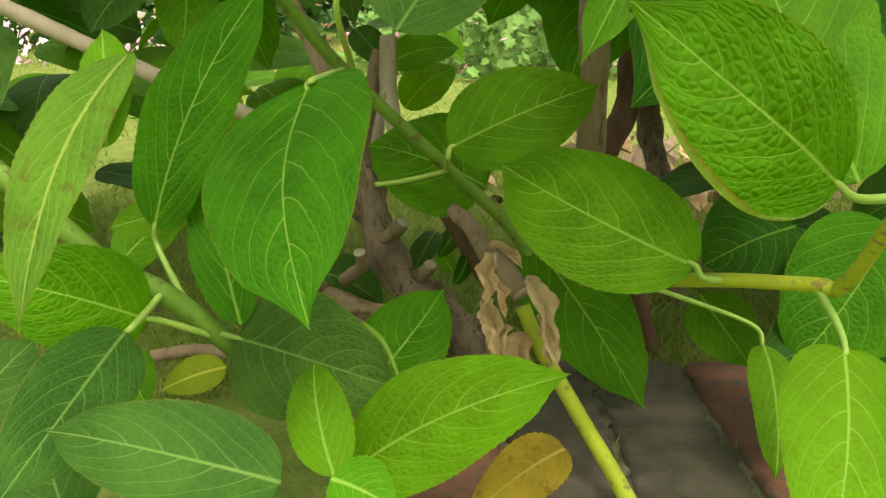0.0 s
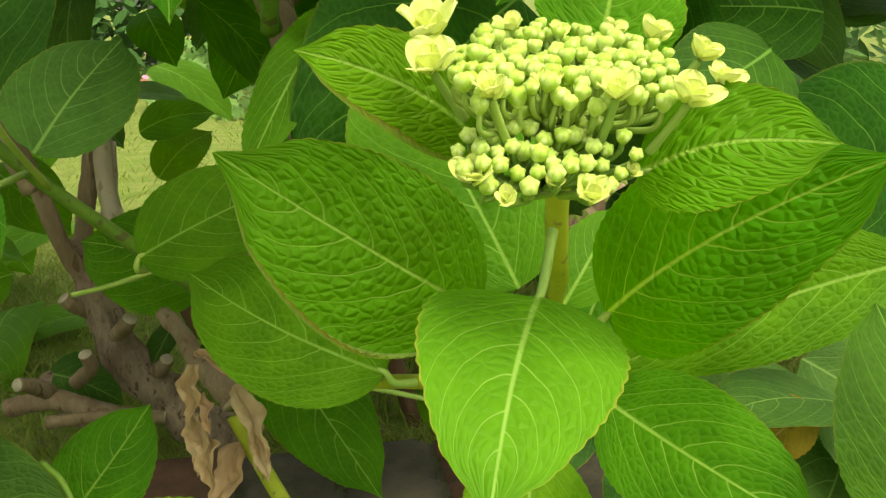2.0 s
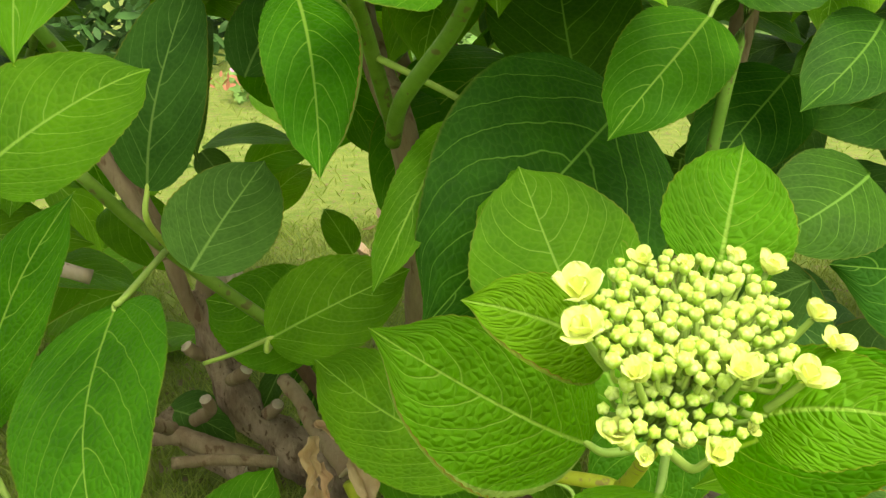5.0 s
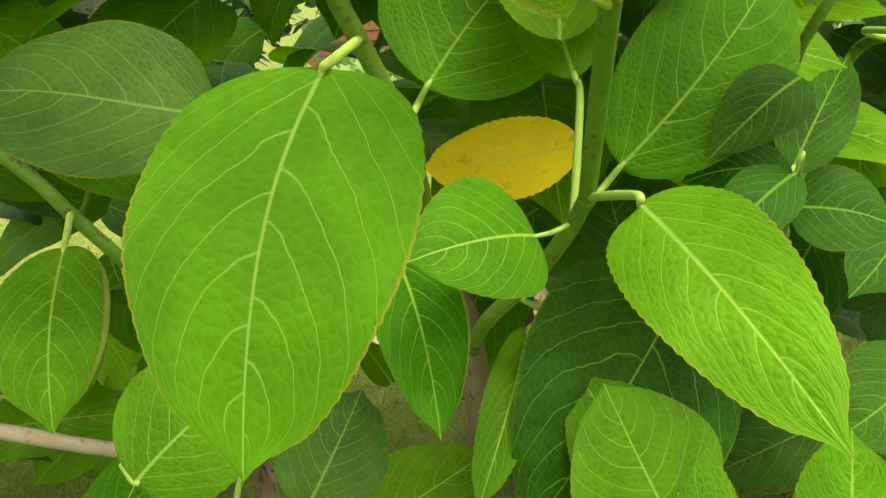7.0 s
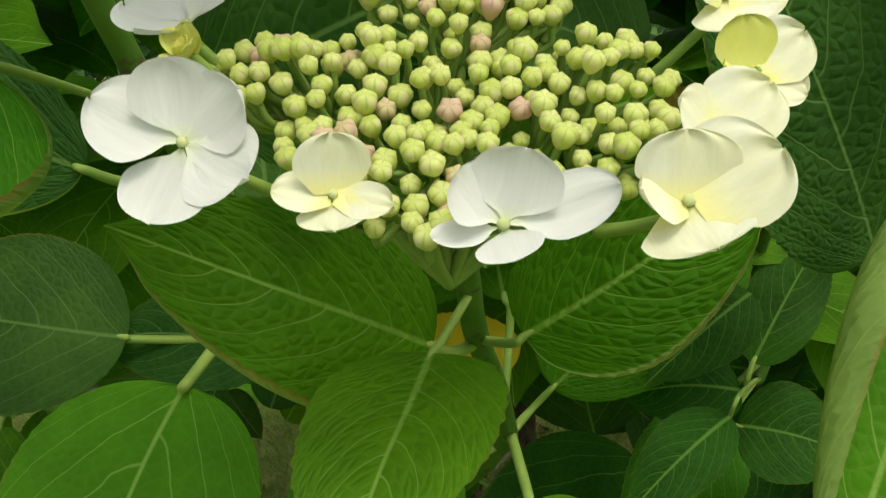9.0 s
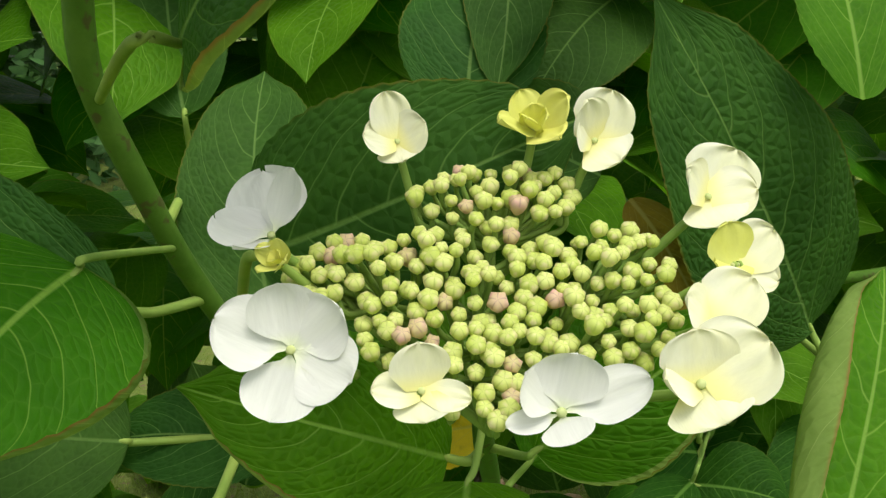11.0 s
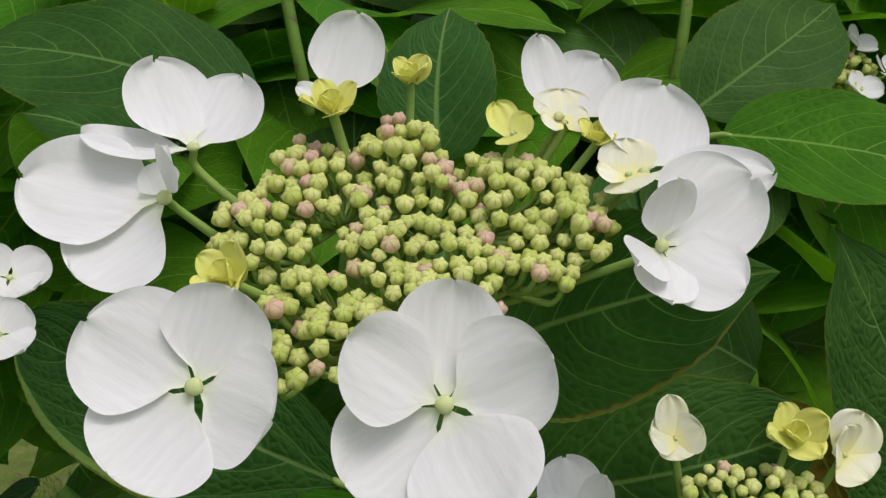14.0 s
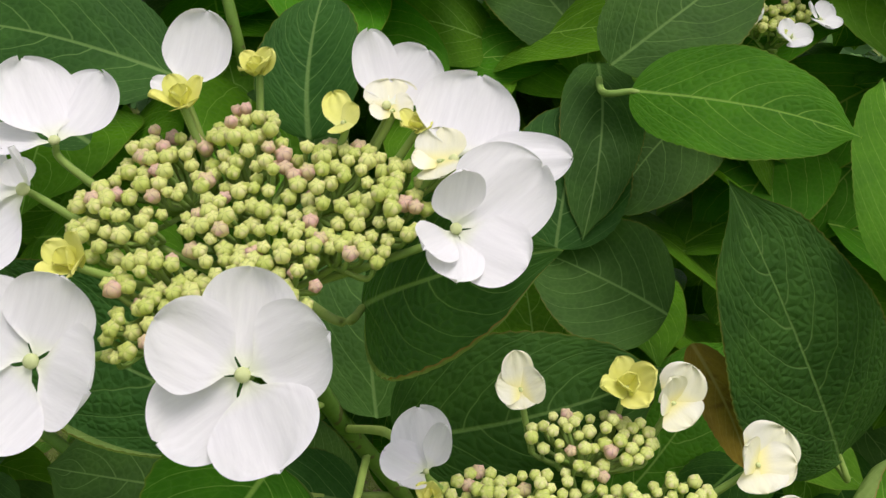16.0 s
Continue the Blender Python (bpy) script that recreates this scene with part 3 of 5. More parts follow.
def strips(name, mat, n, area, height, width, seed, label, category, base=-0.02, lean=0.5, keep=None):
    rnd = random.Random(seed)
    verts, faces = [], []
    x0, x1, y0, y1 = area
    for _ in range(n):
        x, y = rnd.uniform(x0, x1), y0 + (y1 - y0) * rnd.random() ** 1.4
        if keep and not keep(x, y):
            continue
        a, h, w = rnd.uniform(0, 6.3), height * rnd.uniform(0.5, 1.2), width * rnd.uniform(0.7, 1.3)
        dx, dy, lx, ly = math.cos(a) * w, math.sin(a) * w, rnd.uniform(-lean, lean) * h, rnd.uniform(-lean, lean) * h
        k = len(verts)
        verts += [(x - dx, y - dy, base), (x + dx, y + dy, base), (x + lx * 0.4 + dx * 0.7, y + ly * 0.4 + dy * 0.7, base + h * 0.6), (x + lx * 0.4 - dx * 0.7, y + ly * 0.4 - dy * 0.7, base + h * 0.6), (x + lx, y + ly, base + h)]
        faces += [(k, k + 1, k + 2, k + 3), (k + 3, k + 2, k + 4)]
    me = bpy.data.meshes.new(name)
    me.from_pydata(verts, [], faces)
    me.materials.append(mat)
    return tagged(new(name, me), label, category, kind="stuff")


strips("grass", GRASS, 30000, (-2.2, 2.2, 0.62, 5.0), 0.016, 0.0012, 4, "short green lawn grass", "grass", lean=1.7)


def leaf_cloud(name, mats, n, centre, spread, size, seed, label, category, kind="stuff", lobes=False):
    """Many small leaves round a place, as one mesh."""
    rnd = random.Random(seed)
    verts, faces, which = [], [], []
    for _ in range(n):
        while True:
            p = Vector((rnd.uniform(-1, 1), rnd.uniform(-1, 1), rnd.uniform(-1, 1)))
            if p.length < 1 and noise.noise(p * 2.3 + Vector((seed, 0, 0))) > -0.22:
                break
        p = Vector(centre) + Vector((p.x * spread[0], p.y * spread[1], p.z * spread[2]))
        s = size * rnd.uniform(0.6, 1.3)
        n_ = Vector((rnd.uniform(-1, 1), rnd.uniform(-1.4, 0.6), rnd.uniform(0.1, 1.5))).normalized()
        x = n_.cross(Vector((rnd.uniform(-1, 1), rnd.uniform(-1, 1), rnd.uniform(-1, 1)))).normalized()
        y = n_.cross(x)
        k = len(verts)
        if lobes:
            ring = [(0, 0)] + [(math.cos(a) * r, math.sin(a) * r) for a, r in ((i * math.pi / 6, (1.0 if i % 2 == 0 else 0.62)) for i in range(-4, 9))]
        else:
            ring = [(0, 0), (-0.9, 0), (-0.5, 0.34), (0.1, 0.42), (0.7, 0.22), (1.0, 0), (0.7, -0.22), (0.1, -0.42), (-0.5, -0.34), (-0.9, 0)]
        for i, (u, v) in enumerate(ring):
            verts.append(p + (x * u + y * v) * s + n_ * (0 if i == 0 else s * 0.14 * abs(v) + rnd.uniform(0, 0.05) * s))
        m = rnd.randrange(len(mats))
        for i in range(1, len(ring) - 1):
            faces.append((k, k + i, k + i + 1))
            which.append(m)
    me = bpy.data.meshes.new(name)
    me.from_pydata(verts, [], faces)
    for m in mats:
        me.materials.append(m)
    me.polygons.foreach_set("material_index", which)
    me.polygons.foreach_set("use_smooth", [True] * len(me.polygons))
    return tagged(new(name, me), label, category, kind=kind)


leaf_cloud("flower_bed_plant", [FLOWER_LEAF], 3600, (0.30, 2.9, 0.02), (0.62, 0.5, 0.26), 0.021, 11, "pale green lobed bedding plant beside the lawn", "bedding plant", "stuff", True)
leaf_cloud("garden_shrub", [DARK_LEAF], 3200, (-1.8, 4.0, 0.40), (1.6, 0.7, 0.8), 0.05, 12, "dark leafy garden shrub behind the lawn", "shrub")
leaf_cloud("garden_shrub", [DARK_LEAF, FLOWER_LEAF], 2600, (1.9, 3.4, 0.4), (1.0, 0.8, 0.9), 0.05, 13, "leafy green garden shrub behind the lawn", "shrub")
leaf_cloud("garden_shrub", [DARK_LEAF], 3000, (0.2, 5.0, 1.0), (2.4, 0.5, 0.75), 0.06, 19, "tall dark shrub in front of the brick wall", "shrub")
leaf_cloud("garden_shrub", [DARK_LEAF], 2600, (-1.3, 5.2, 0.45), (1.3, 0.5, 0.7), 0.06, 21, "dark leafy shrub beside the brick wall", "shrub")
leaf_cloud("pink_phlox", [PINK, BLUSH, BLUSH], 240, (-1.30, 3.05, 0.06), (0.24, 0.15, 0.12), 0.016, 14, "pale pink flower clump at the lawn's edge", "flowers")
leaf_cloud("pink_phlox", [PINK, BLUSH, BLUSH], 90, (-0.98, 3.00, 0.04), (0.09, 0.1, 0.10), 0.016, 17, "pale pink flower clump at the lawn's edge", "flowers")
leaf_cloud("geranium_flowers", [PINK], 40, (0.15, 2.55, 0.10), (0.60, 0.3, 0.16), 0.012, 15, "small bright pink geranium flowers", "flowers")
leaf_cloud("orange_flowers", [ORANGE], 26, (-0.30, 2.3, 0.10), (0.10, 0.1, 0.05), 0.014, 16, "faded orange flowers in the bed", "flowers")
leaf_cloud("leaf_litter", [WOOD["dead"], WOOD["cane"]], 260, (0.32, 1.15, -0.015), (0.30, 0.35, 0.02), 0.02, 18, "brown dead leaves on bare earth under the canes", "leaf litter")
bm = bmesh.new()
bmesh.ops.create_cube(bm, size=1, matrix=pose(0.42, 6.7, 0.14) @ Matrix.Diagonal((0.72, 0.2, 0.36, 1)))
wall = tagged(part("wall_north", bm, MORTAR, smooth=False), "red brick garden wall with pale mortar joints", "wall", kind="structure")
bm = bmesh.new()
bmesh.ops.create_cube(bm, size=1, matrix=Matrix.Diagonal((0.215, 0.02, 0.065, 1)))
bmesh.ops.bevel(bm, geom=bm.edges[:], offset=0.004, segments=1)
one = part("brick", bm, WALL_BRICK, wall, smooth=False)
for row in range(4):
    for col in range(3):
        if row or col:
            o = new("brick", one.data)
            o.parent = wall
        else:
            o = one
        o.matrix_basis = pose(0.17 + 0.225 * col + (0.112 if row % 2 else 0), 6.598, 0.02 + 0.075 * row)

edging = thing("brick_edging", "weathered grey and dark red bricks with mossy joints beside the lawn", "paving", kind="structure")
bm = bmesh.new()
bmesh.ops.create_cube(bm, size=1, matrix=pose(0.155, 0.425, -0.037) @ Matrix.Diagonal((0.385, 0.205, 0.070, 1)))
part("mortar_bed", bm, MORTAR, edging, smooth=False)
BRICK_MESH = []
for k, mat in enumerate((BRICK, RED_BRICK)):
    rnd = random.Random(60 + k)
    bm = bmesh.new()
    bmesh.ops.create_cube(bm, size=1, matrix=Matrix.Diagonal((0.057, 0.208, 0.05, 1)))
    bmesh.ops.subdivide_edges(bm, edges=[e for e in bm.edges if e.calc_length() > 0.1], cuts=7)
    for v in bm.verts:
        # corners knocked off and edges worn round
        v.co += Vector((0.0016, 0.003, 0.001)) * noise.noise(v.co * 60 + Vector((k * 9, 0, 0)))
    bmesh.ops.bevel(bm, geom=[e for e in bm.edges if e.calc_face_angle(0) > 1.0], offset=0.005, segments=2)
    me = bpy.data.meshes.new("brick")
    bm.to_mesh(me)
    bm.free()
    me.polygons.foreach_set("use_smooth", [True] * len(me.polygons))
    me.materials.append(mat)
    BRICK_MESH.append(me)
rnd = random.Random(5)
for k in range(6):
    o = new("brick", BRICK_MESH[1 if k in (0, 3) else 0])
    o.parent = edging
    o.matrix_basis = pose(0.0015 + 0.0615 * k, 0.424 + rnd.uniform(-0.004, 0.004), -0.021 + rnd.uniform(-0.003, 0.003), rnd.uniform(-1, 1), rnd.uniform(-1.5, 1.5), rnd.uniform(-0.8, 0.8) + (180 if k % 2 else 0))
strips("moss", MOSS, 2600, (-0.03, 0.34, 0.322, 0.535), 0.006, 0.0009, 8, "low moss in the joints between the bricks", "moss", base=-0.003, lean=1.2, keep=lambda x, y: abs((x - 0.0322) / 0.0615 - round((x - 0.0322) / 0.0615)) < 0.055)
strips("grass", GRASS, 26000, (-0.45, 0.75, 0.535, 1.35), 0.022, 0.0007, 9, "longer lawn grass round the foot of the shrub", "grass", base=-0.03, lean=1.4)

# ---- the hydrangea ----
shrub = thing("hydrangea_shrub", "large green hydrangea shrub with woody canes beside a brick edging", "shrub")
shoot1 = thing("flowering_shoot", "hydrangea shoot with a pale lime flower head in bud", "flowering shoot", "hydrangea flower shoots")
shoot2 = thing("flowering_shoot", "hydrangea shoot with a green flower head ringed by cream flowers", "flowering shoot", "hydrangea flower shoots")
shoot3 = thing("flowering_shoot", "hydrangea shoot with a large lacecap head ringed by white flowers", "flowering shoot", "hydrangea flower shoots")

stem(shrub, 'stem', [(-0.094, 0.492, 0.242), (-0.056, 0.508, 0.192), (0.003, 0.521, 0.133), (0.045, 0.524, 0.091), (0.064, 0.527, 0.050)], 0.0038, 0.0044, 'stem_green')
stem(shrub, 'stem', [(-0.243, 0.420, 0.178), (-0.199, 0.418, 0.137), (-0.164, 0.418, 0.102), (-0.141, 0.419, 0.090), (-0.110, 0.425, 0.059), (-0.091, 0.428, 0.032)], 0.0055, 0.0060, 'stem_green')
stem(shrub, 'stem', [(0.042, 0.431, 0.078), (0.052, 0.424, 0.056), (0.068, 0.401, 0.032), (0.083, 0.369, 0.013), (0.094, 0.343, -0.003), (0.103, 0.324, -0.016)], 0.0040, 0.0045, 'stem_yellow')
stem(shoot1, 'stem', [(0.137, 0.212, 0.242), (0.139, 0.223, 0.225), (0.144, 0.238, 0.208), (0.158, 0.282, 0.179), (0.165, 0.340, 0.122), (0.157, 0.350, 0.118), (0.130, 0.373, 0.112), (0.102, 0.405, 0.101), (0.073, 0.437, 0.090)], 0.0030, 0.0036, 'stem_yellow')
stem(shoot2, 'stem', [(0.079, 0.206, 0.485), (0.080, 0.218, 0.473), (0.082, 0.230, 0.460), (0.086, 0.252, 0.438), (0.098, 0.302, 0.398), (0.108, 0.347, 0.357)], 0.0026, 0.0036, 'stem_green')
stem(shoot2, 'stem', [(0.107, 0.343, 0.360), (0.106, 0.364, 0.342), (0.097, 0.387, 0.317), (0.077, 0.413, 0.286), (0.073, 0.438, 0.262)], 0.0036, 0.0042, 'stem_green')
stem(shoot3, 'stem', [(-0.007, 0.283, 0.573), (-0.010, 0.293, 0.547), (-0.003, 0.309, 0.512), (0.004, 0.326, 0.482), (0.015, 0.347, 0.448)], 0.0042, 0.0040, 'stem_green')
stem(shoot3, 'stem', [(0.015, 0.349, 0.448), (0.032, 0.369, 0.411), (0.043, 0.384, 0.385), (0.050, 0.411, 0.355), (0.062, 0.450, 0.316), (0.076, 0.495, 0.261)], 0.0040, 0.0042, 'stem_green')
stem(shrub, 'stem', [(-0.158, 0.469, 0.396), (-0.132, 0.467, 0.369), (-0.118, 0.470, 0.348), (-0.098, 0.479, 0.317), (-0.078, 0.506, 0.276)], 0.0036, 0.0038, 'stem_green')
stem(shrub, 'stem', [(-0.043, 0.458, 0.739), (-0.035, 0.444, 0.689), (-0.030, 0.431, 0.644), (-0.025, 0.423, 0.615), (-0.022, 0.427, 0.594)], 0.0028, 0.0028, 'stem_green')
stem(shrub, 'stem', [(0.180, 0.463, 0.734), (0.170, 0.457, 0.677), (0.160, 0.442, 0.629), (0.154, 0.442, 0.590), (0.155, 0.454, 0.565)], 0.0028, 0.0030, 'stem_green')
stem(shrub, 'stem', [(0.258, 0.418, 0.429), (0.250, 0.433, 0.403), (0.254, 0.448, 0.387)], 0.0030, 0.0030, 'stem_green')
stem(shrub, 'stem', [(0.374, 0.389, 0.423), (0.329, 0.408, 0.413), (0.302, 0.436, 0.404), (0.308, 0.482, 0.386), (0.252, 0.440, 0.323), (0.232, 0.441, 0.209)], 0.0030, 0.0035, 'stem_green')
stem(shrub, 'trunk', [(-0.061, 0.620, 0.128), (-0.051, 0.608, 0.087), (-0.037, 0.597, 0.048), (-0.005, 0.585, 0.016), (0.028, 0.574, -0.010), (0.050, 0.561, -0.047)], 0.0115, 0.0150, 'bark')
stem(shrub, 'cane', [(-0.043, 0.619, 0.195), (-0.051, 0.615, 0.156), (-0.060, 0.617, 0.117)], 0.0048, 0.0062, 'cane')
stem(shrub, 'cane', [(-0.047, 0.694, 0.180), (-0.048, 0.674, 0.142), (-0.053, 0.633, 0.101)], 0.0046, 0.0060, 'cane_pale')
stem(shrub, 'cane', [(-0.124, 0.586, 0.291), (-0.101, 0.580, 0.239), (-0.079, 0.586, 0.190), (-0.067, 0.600, 0.129), (-0.056, 0.612, 0.098)], 0.0042, 0.0060, 'cane')
stem(shrub, 'cane', [(0.002, 0.601, 0.083), (0.019, 0.592, 0.057), (0.034, 0.564, 0.039)], 0.0045, 0.0050, 'cane_dark')
stem(shrub, 'cane', [(-0.116, 0.600, 0.020), (-0.085, 0.597, 0.024), (-0.059, 0.591, 0.016), (-0.025, 0.584, 0.005)], 0.0060, 0.0080, 'cane')
stem(shrub, 'cane', [(-0.097, 0.620, 0.028), (-0.072, 0.603, 0.012), (-0.033, 0.583, -0.002)], 0.0080, 0.0100, 'bark')
stem(shrub, 'cane', [(-0.281, 0.543, 0.236), (-0.229, 0.555, 0.208), (-0.173, 0.567, 0.179), (-0.122, 0.580, 0.154)], 0.0052, 0.0050, 'cane_pale')
stem(shrub, 'cane', [(-0.191, 0.534, 0.004), (-0.165, 0.535, 0.008), (-0.139, 0.535, 0.006)], 0.0040, 0.0044, 'cane')
stem(shrub, 'cane', [(0.169, 0.840, 0.253), (0.171, 0.816, 0.174), (0.166, 0.801, 0.125), (0.126, 0.762, 0.066)], 0.0100, 0.0120, 'cane_dark')
stem(shrub, 'cane', [(0.188, 0.857, 0.171), (0.198, 0.838, 0.109), (0.204, 0.801, 0.057), (0.204, 0.740, -0.006), (0.210, 0.682, -0.057)], 0.0120, 0.0090, 'bark')
stem(shrub, 'cane', [(0.080, 0.734, 0.247), (0.094, 0.740, 0.199), (0.126, 0.761, 0.131), (0.139, 0.762, 0.066)], 0.0045, 0.0050, 'cane')
stem(shrub, 'cane', [(0.143, 0.626, 0.032), (0.155, 0.611, -0.017), (0.162, 0.604, -0.041)], 0.0060, 0.0060, 'cane_dark')
stem(shrub, 'cane', [(0.059, 0.585, 0.330), (0.072, 0.548, 0.285), (0.084, 0.514, 0.246), (0.090, 0.526, 0.152), (0.087, 0.547, 0.085)], 0.0090, 0.0080, 'cane')
stem(shrub, 'cane', [(0.090, 0.676, 0.292), (0.104, 0.656, 0.235), (0.104, 0.643, 0.194)], 0.0060, 0.0060, 'cane')
stem(shrub, 'cane', [(0.124, 0.718, 0.299), (0.158, 0.700, 0.252), (0.150, 0.694, 0.230)], 0.0060, 0.0060, 'cane_dark')
stem(shrub, 'cane', [(0.308, 0.564, 0.318), (0.297, 0.554, 0.284), (0.287, 0.543, 0.250)], 0.0080, 0.0080, 'cane')
stem(shrub, 'cane', [(-0.102, 0.558, 0.244), (-0.083, 0.556, 0.210), (-0.068, 0.554, 0.172)], 0.0050, 0.0050, 'cane')
stem(shrub, 'cane', [(-0.036, 0.614, 0.204), (-0.036, 0.602, 0.166), (-0.028, 0.590, 0.132)], 0.0060, 0.0060, 'cane_pale')
stem(shrub, 'cane', [(-0.076, 0.541, 0.034), (-0.042, 0.539, 0.035), (-0.007, 0.536, 0.032)], 0.0040, 0.0040, 'cane')
stem(shrub, 'leaf_stalk', [(0.003, 0.516, 0.132), (-0.020, 0.494, 0.131), (-0.037, 0.479, 0.132)], 0.0016, 0.0013, 'stalk')
stem(shrub, 'leaf_stalk', [(-0.038, 0.391, 0.084), (-0.027, 0.379, 0.079), (-0.018, 0.364, 0.063)], 0.0016, 0.0009, 'stem_green')
stem(shrub, 'cane', [(0.006, 0.485, 0.116), (0.017, 0.469, 0.109), (0.023, 0.457, 0.101), (0.032, 0.445, 0.094), (0.042, 0.433, 0.084)], 0.0042, 0.0060, 'cane')
stem(shrub, 'cane', [(-0.087, 0.598, 0.029), (-0.094, 0.582, 0.042), (-0.099, 0.573, 0.047)], 0.0052, 0.0042, 'cane')
stem(shrub, 'cane', [(-0.057, 0.607, 0.080), (-0.065, 0.595, 0.090), (-0.069, 0.592, 0.096)], 0.0052, 0.0042, 'cane')
stem(shrub, 'cane', [(-0.070, 0.598, 0.035), (-0.055, 0.579, 0.052), (-0.056, 0.572, 0.064)], 0.0052, 0.0042, 'cane')
stem(shrub, 'cane', [(-0.024, 0.592, 0.035), (-0.011, 0.583, 0.047), (-0.008, 0.579, 0.053)], 0.0052, 0.0042, 'cane')
stem(shrub, 'cane', [(-0.040, 0.592, 0.068), (-0.030, 0.573, 0.080), (-0.026, 0.569, 0.086)], 0.0052, 0.0042, 'cane')

leaf(shrub, (-0.062, 0.411, 0.195), (-0.050, 0.305, 0.117), 0.085, (-0.47, -0.56, 0.68), 'mature', droop=0.08, fold=0.12, quilt=1.20, stalk=[(-0.058, 0.416, 0.197), (-0.056, 0.508, 0.192)], peak=0.36)
leaf(shrub, (-0.152, 0.449, 0.116), (-0.084, 0.449, 0.242), 0.050, (-0.31, -0.93, 0.17), 'mature', droop=0.08, fold=0.12, quilt=1.20, stalk=[(-0.151, 0.449, 0.104), (-0.128, 0.422, 0.077)])
leaf(shrub, (-0.116, 0.333, 0.215), (-0.133, 0.257, 0.135), 0.027, (0.00, -0.72, 0.69), 'pale', droop=0.08, fold=0.50, quilt=1.20)
leaf(shrub, (-0.120, 0.312, 0.184), (-0.131, 0.350, 0.223), 0.020, (0.00, -0.72, 0.69), 'mature', droop=0.08, fold=0.12, quilt=1.20)
leaf(shrub, (-0.144, 0.372, 0.088), (-0.166, 0.284, 0.054), 0.042, (0.47, -0.42, 0.77), 'old', droop=0.08, fold=0.12, quilt=1.20, stalk=[(-0.141, 0.376, 0.090), (-0.141, 0.419, 0.090)])
leaf(shrub, (-0.144, 0.401, 0.083), (-0.203, 0.349, 0.125), 0.051, (0.68, -0.73, 0.04), 'mature', droop=0.08, fold=0.12, quilt=1.20, stalk=[(-0.137, 0.405, 0.080), (-0.113, 0.425, 0.062)])
leaf(shrub, (-0.060, 0.288, 0.062), (-0.147, 0.293, 0.081), 0.042, (0.12, -0.70, 0.70), 'old', droop=0.08, fold=0.12, quilt=1.20)
leaf(shrub, (-0.043, 0.349, 0.028), (0.051, 0.318, 0.092), 0.050, (-0.53, -0.73, 0.44), 'fresh', droop=0.08, fold=0.12, quilt=1.20)
leaf(shrub, (-0.045, 0.323, 0.043), (-0.059, 0.373, 0.073), 0.028, (0.06, -0.51, 0.86), 'mature', droop=0.08, fold=0.12, quilt=1.20)
leaf(shrub, (-0.037, 0.257, 0.083), (-0.015, 0.250, 0.075), 0.022, (0.00, -0.72, 0.69), 'mature', droop=0.08, fold=0.12, quilt=1.20)
leaf(shrub, (-0.104, 0.415, 0.067), (-0.019, 0.374, 0.058), 0.065, (-0.30, -0.76, 0.58), 'old', droop=0.08, fold=0.25, quilt=1.20, stalk=[(-0.111, 0.419, 0.067), (-0.118, 0.424, 0.067)])
leaf(shrub, (-0.041, 0.410, 0.037), (0.001, 0.444, 0.083), 0.047, (-0.05, -0.78, 0.62), 'mature', droop=0.08, fold=0.12, quilt=1.20)
leaf(shoot1, (0.111, 0.366, 0.121), (0.029, 0.423, 0.155), 0.059, (-0.38, -0.81, 0.45), 'mature', droop=0.08, fold=0.12, quilt=1.20, stalk=[(0.115, 0.368, 0.115), (0.127, 0.376, 0.111)])
leaf(shrub, (0.058, 0.531, 0.084), (0.116, 0.458, 0.005), 0.063, (0.01, -0.73, 0.68), 'mature', droop=0.08, fold=0.12, quilt=1.20, stalk=[(0.051, 0.536, 0.088), (0.041, 0.524, 0.095)])
leaf(shrub, (0.004, 0.443, 0.159), (0.081, 0.458, 0.189), 0.059, (-0.11, -0.74, 0.66), 'mature', droop=0.08, fold=0.12, quilt=1.20, stalk=[(0.003, 0.445, 0.152), (0.003, 0.521, 0.133)])
leaf(shrub, (0.028, 0.547, 0.115), (-0.048, 0.568, 0.138), 0.077, (0.00, -0.72, 0.69), 'mature', droop=0.08, fold=0.12, quilt=1.20)
leaf(shrub, (0.234, 0.443, 0.118), (0.177, 0.412, 0.050), 0.072, (-0.10, -0.75, 0.65), 'mature', droop=0.08, fold=0.12, quilt=1.20)
leaf(shoot1, (0.165, 0.333, 0.097), (0.139, 0.268, 0.038), 0.054, (0.01, -0.68, 0.73), 'fresh', droop=0.08, fold=0.12, quilt=1.20, stalk=[(0.163, 0.339, 0.105), (0.157, 0.350, 0.118)])
leaf(shoot1, (0.163, 0.414, 0.063), (0.157, 0.366, 0.015), 0.026, (0.00, -0.70, 0.71), 'mature', droop=0.08, fold=0.12, quilt=1.20, stalk=[(0.156, 0.421, 0.073), (0.092, 0.416, 0.098)])
leaf(shoot1, (0.154, 0.495, 0.061), (0.177, 0.463, 0.028), 0.043, (0.00, -0.71, 0.70), 'mature', droop=0.08, fold=0.12, quilt=1.20)
leaf(shrub, (0.197, 0.472, 0.110), (0.141, 0.455, 0.092), 0.063, (0.00, -0.73, 0.69), 'deep', droop=0.08, fold=0.12, quilt=1.20)
leaf(shoot1, (0.133, 0.288, 0.175), (0.055, 0.266, 0.235), 0.055, (0.31, -0.95, 0.06), 'fresh', droop=0.08, fold=0.12, quilt=1.70, stalk=[(0.141, 0.289, 0.170), (0.160, 0.292, 0.170)], roll=-1)
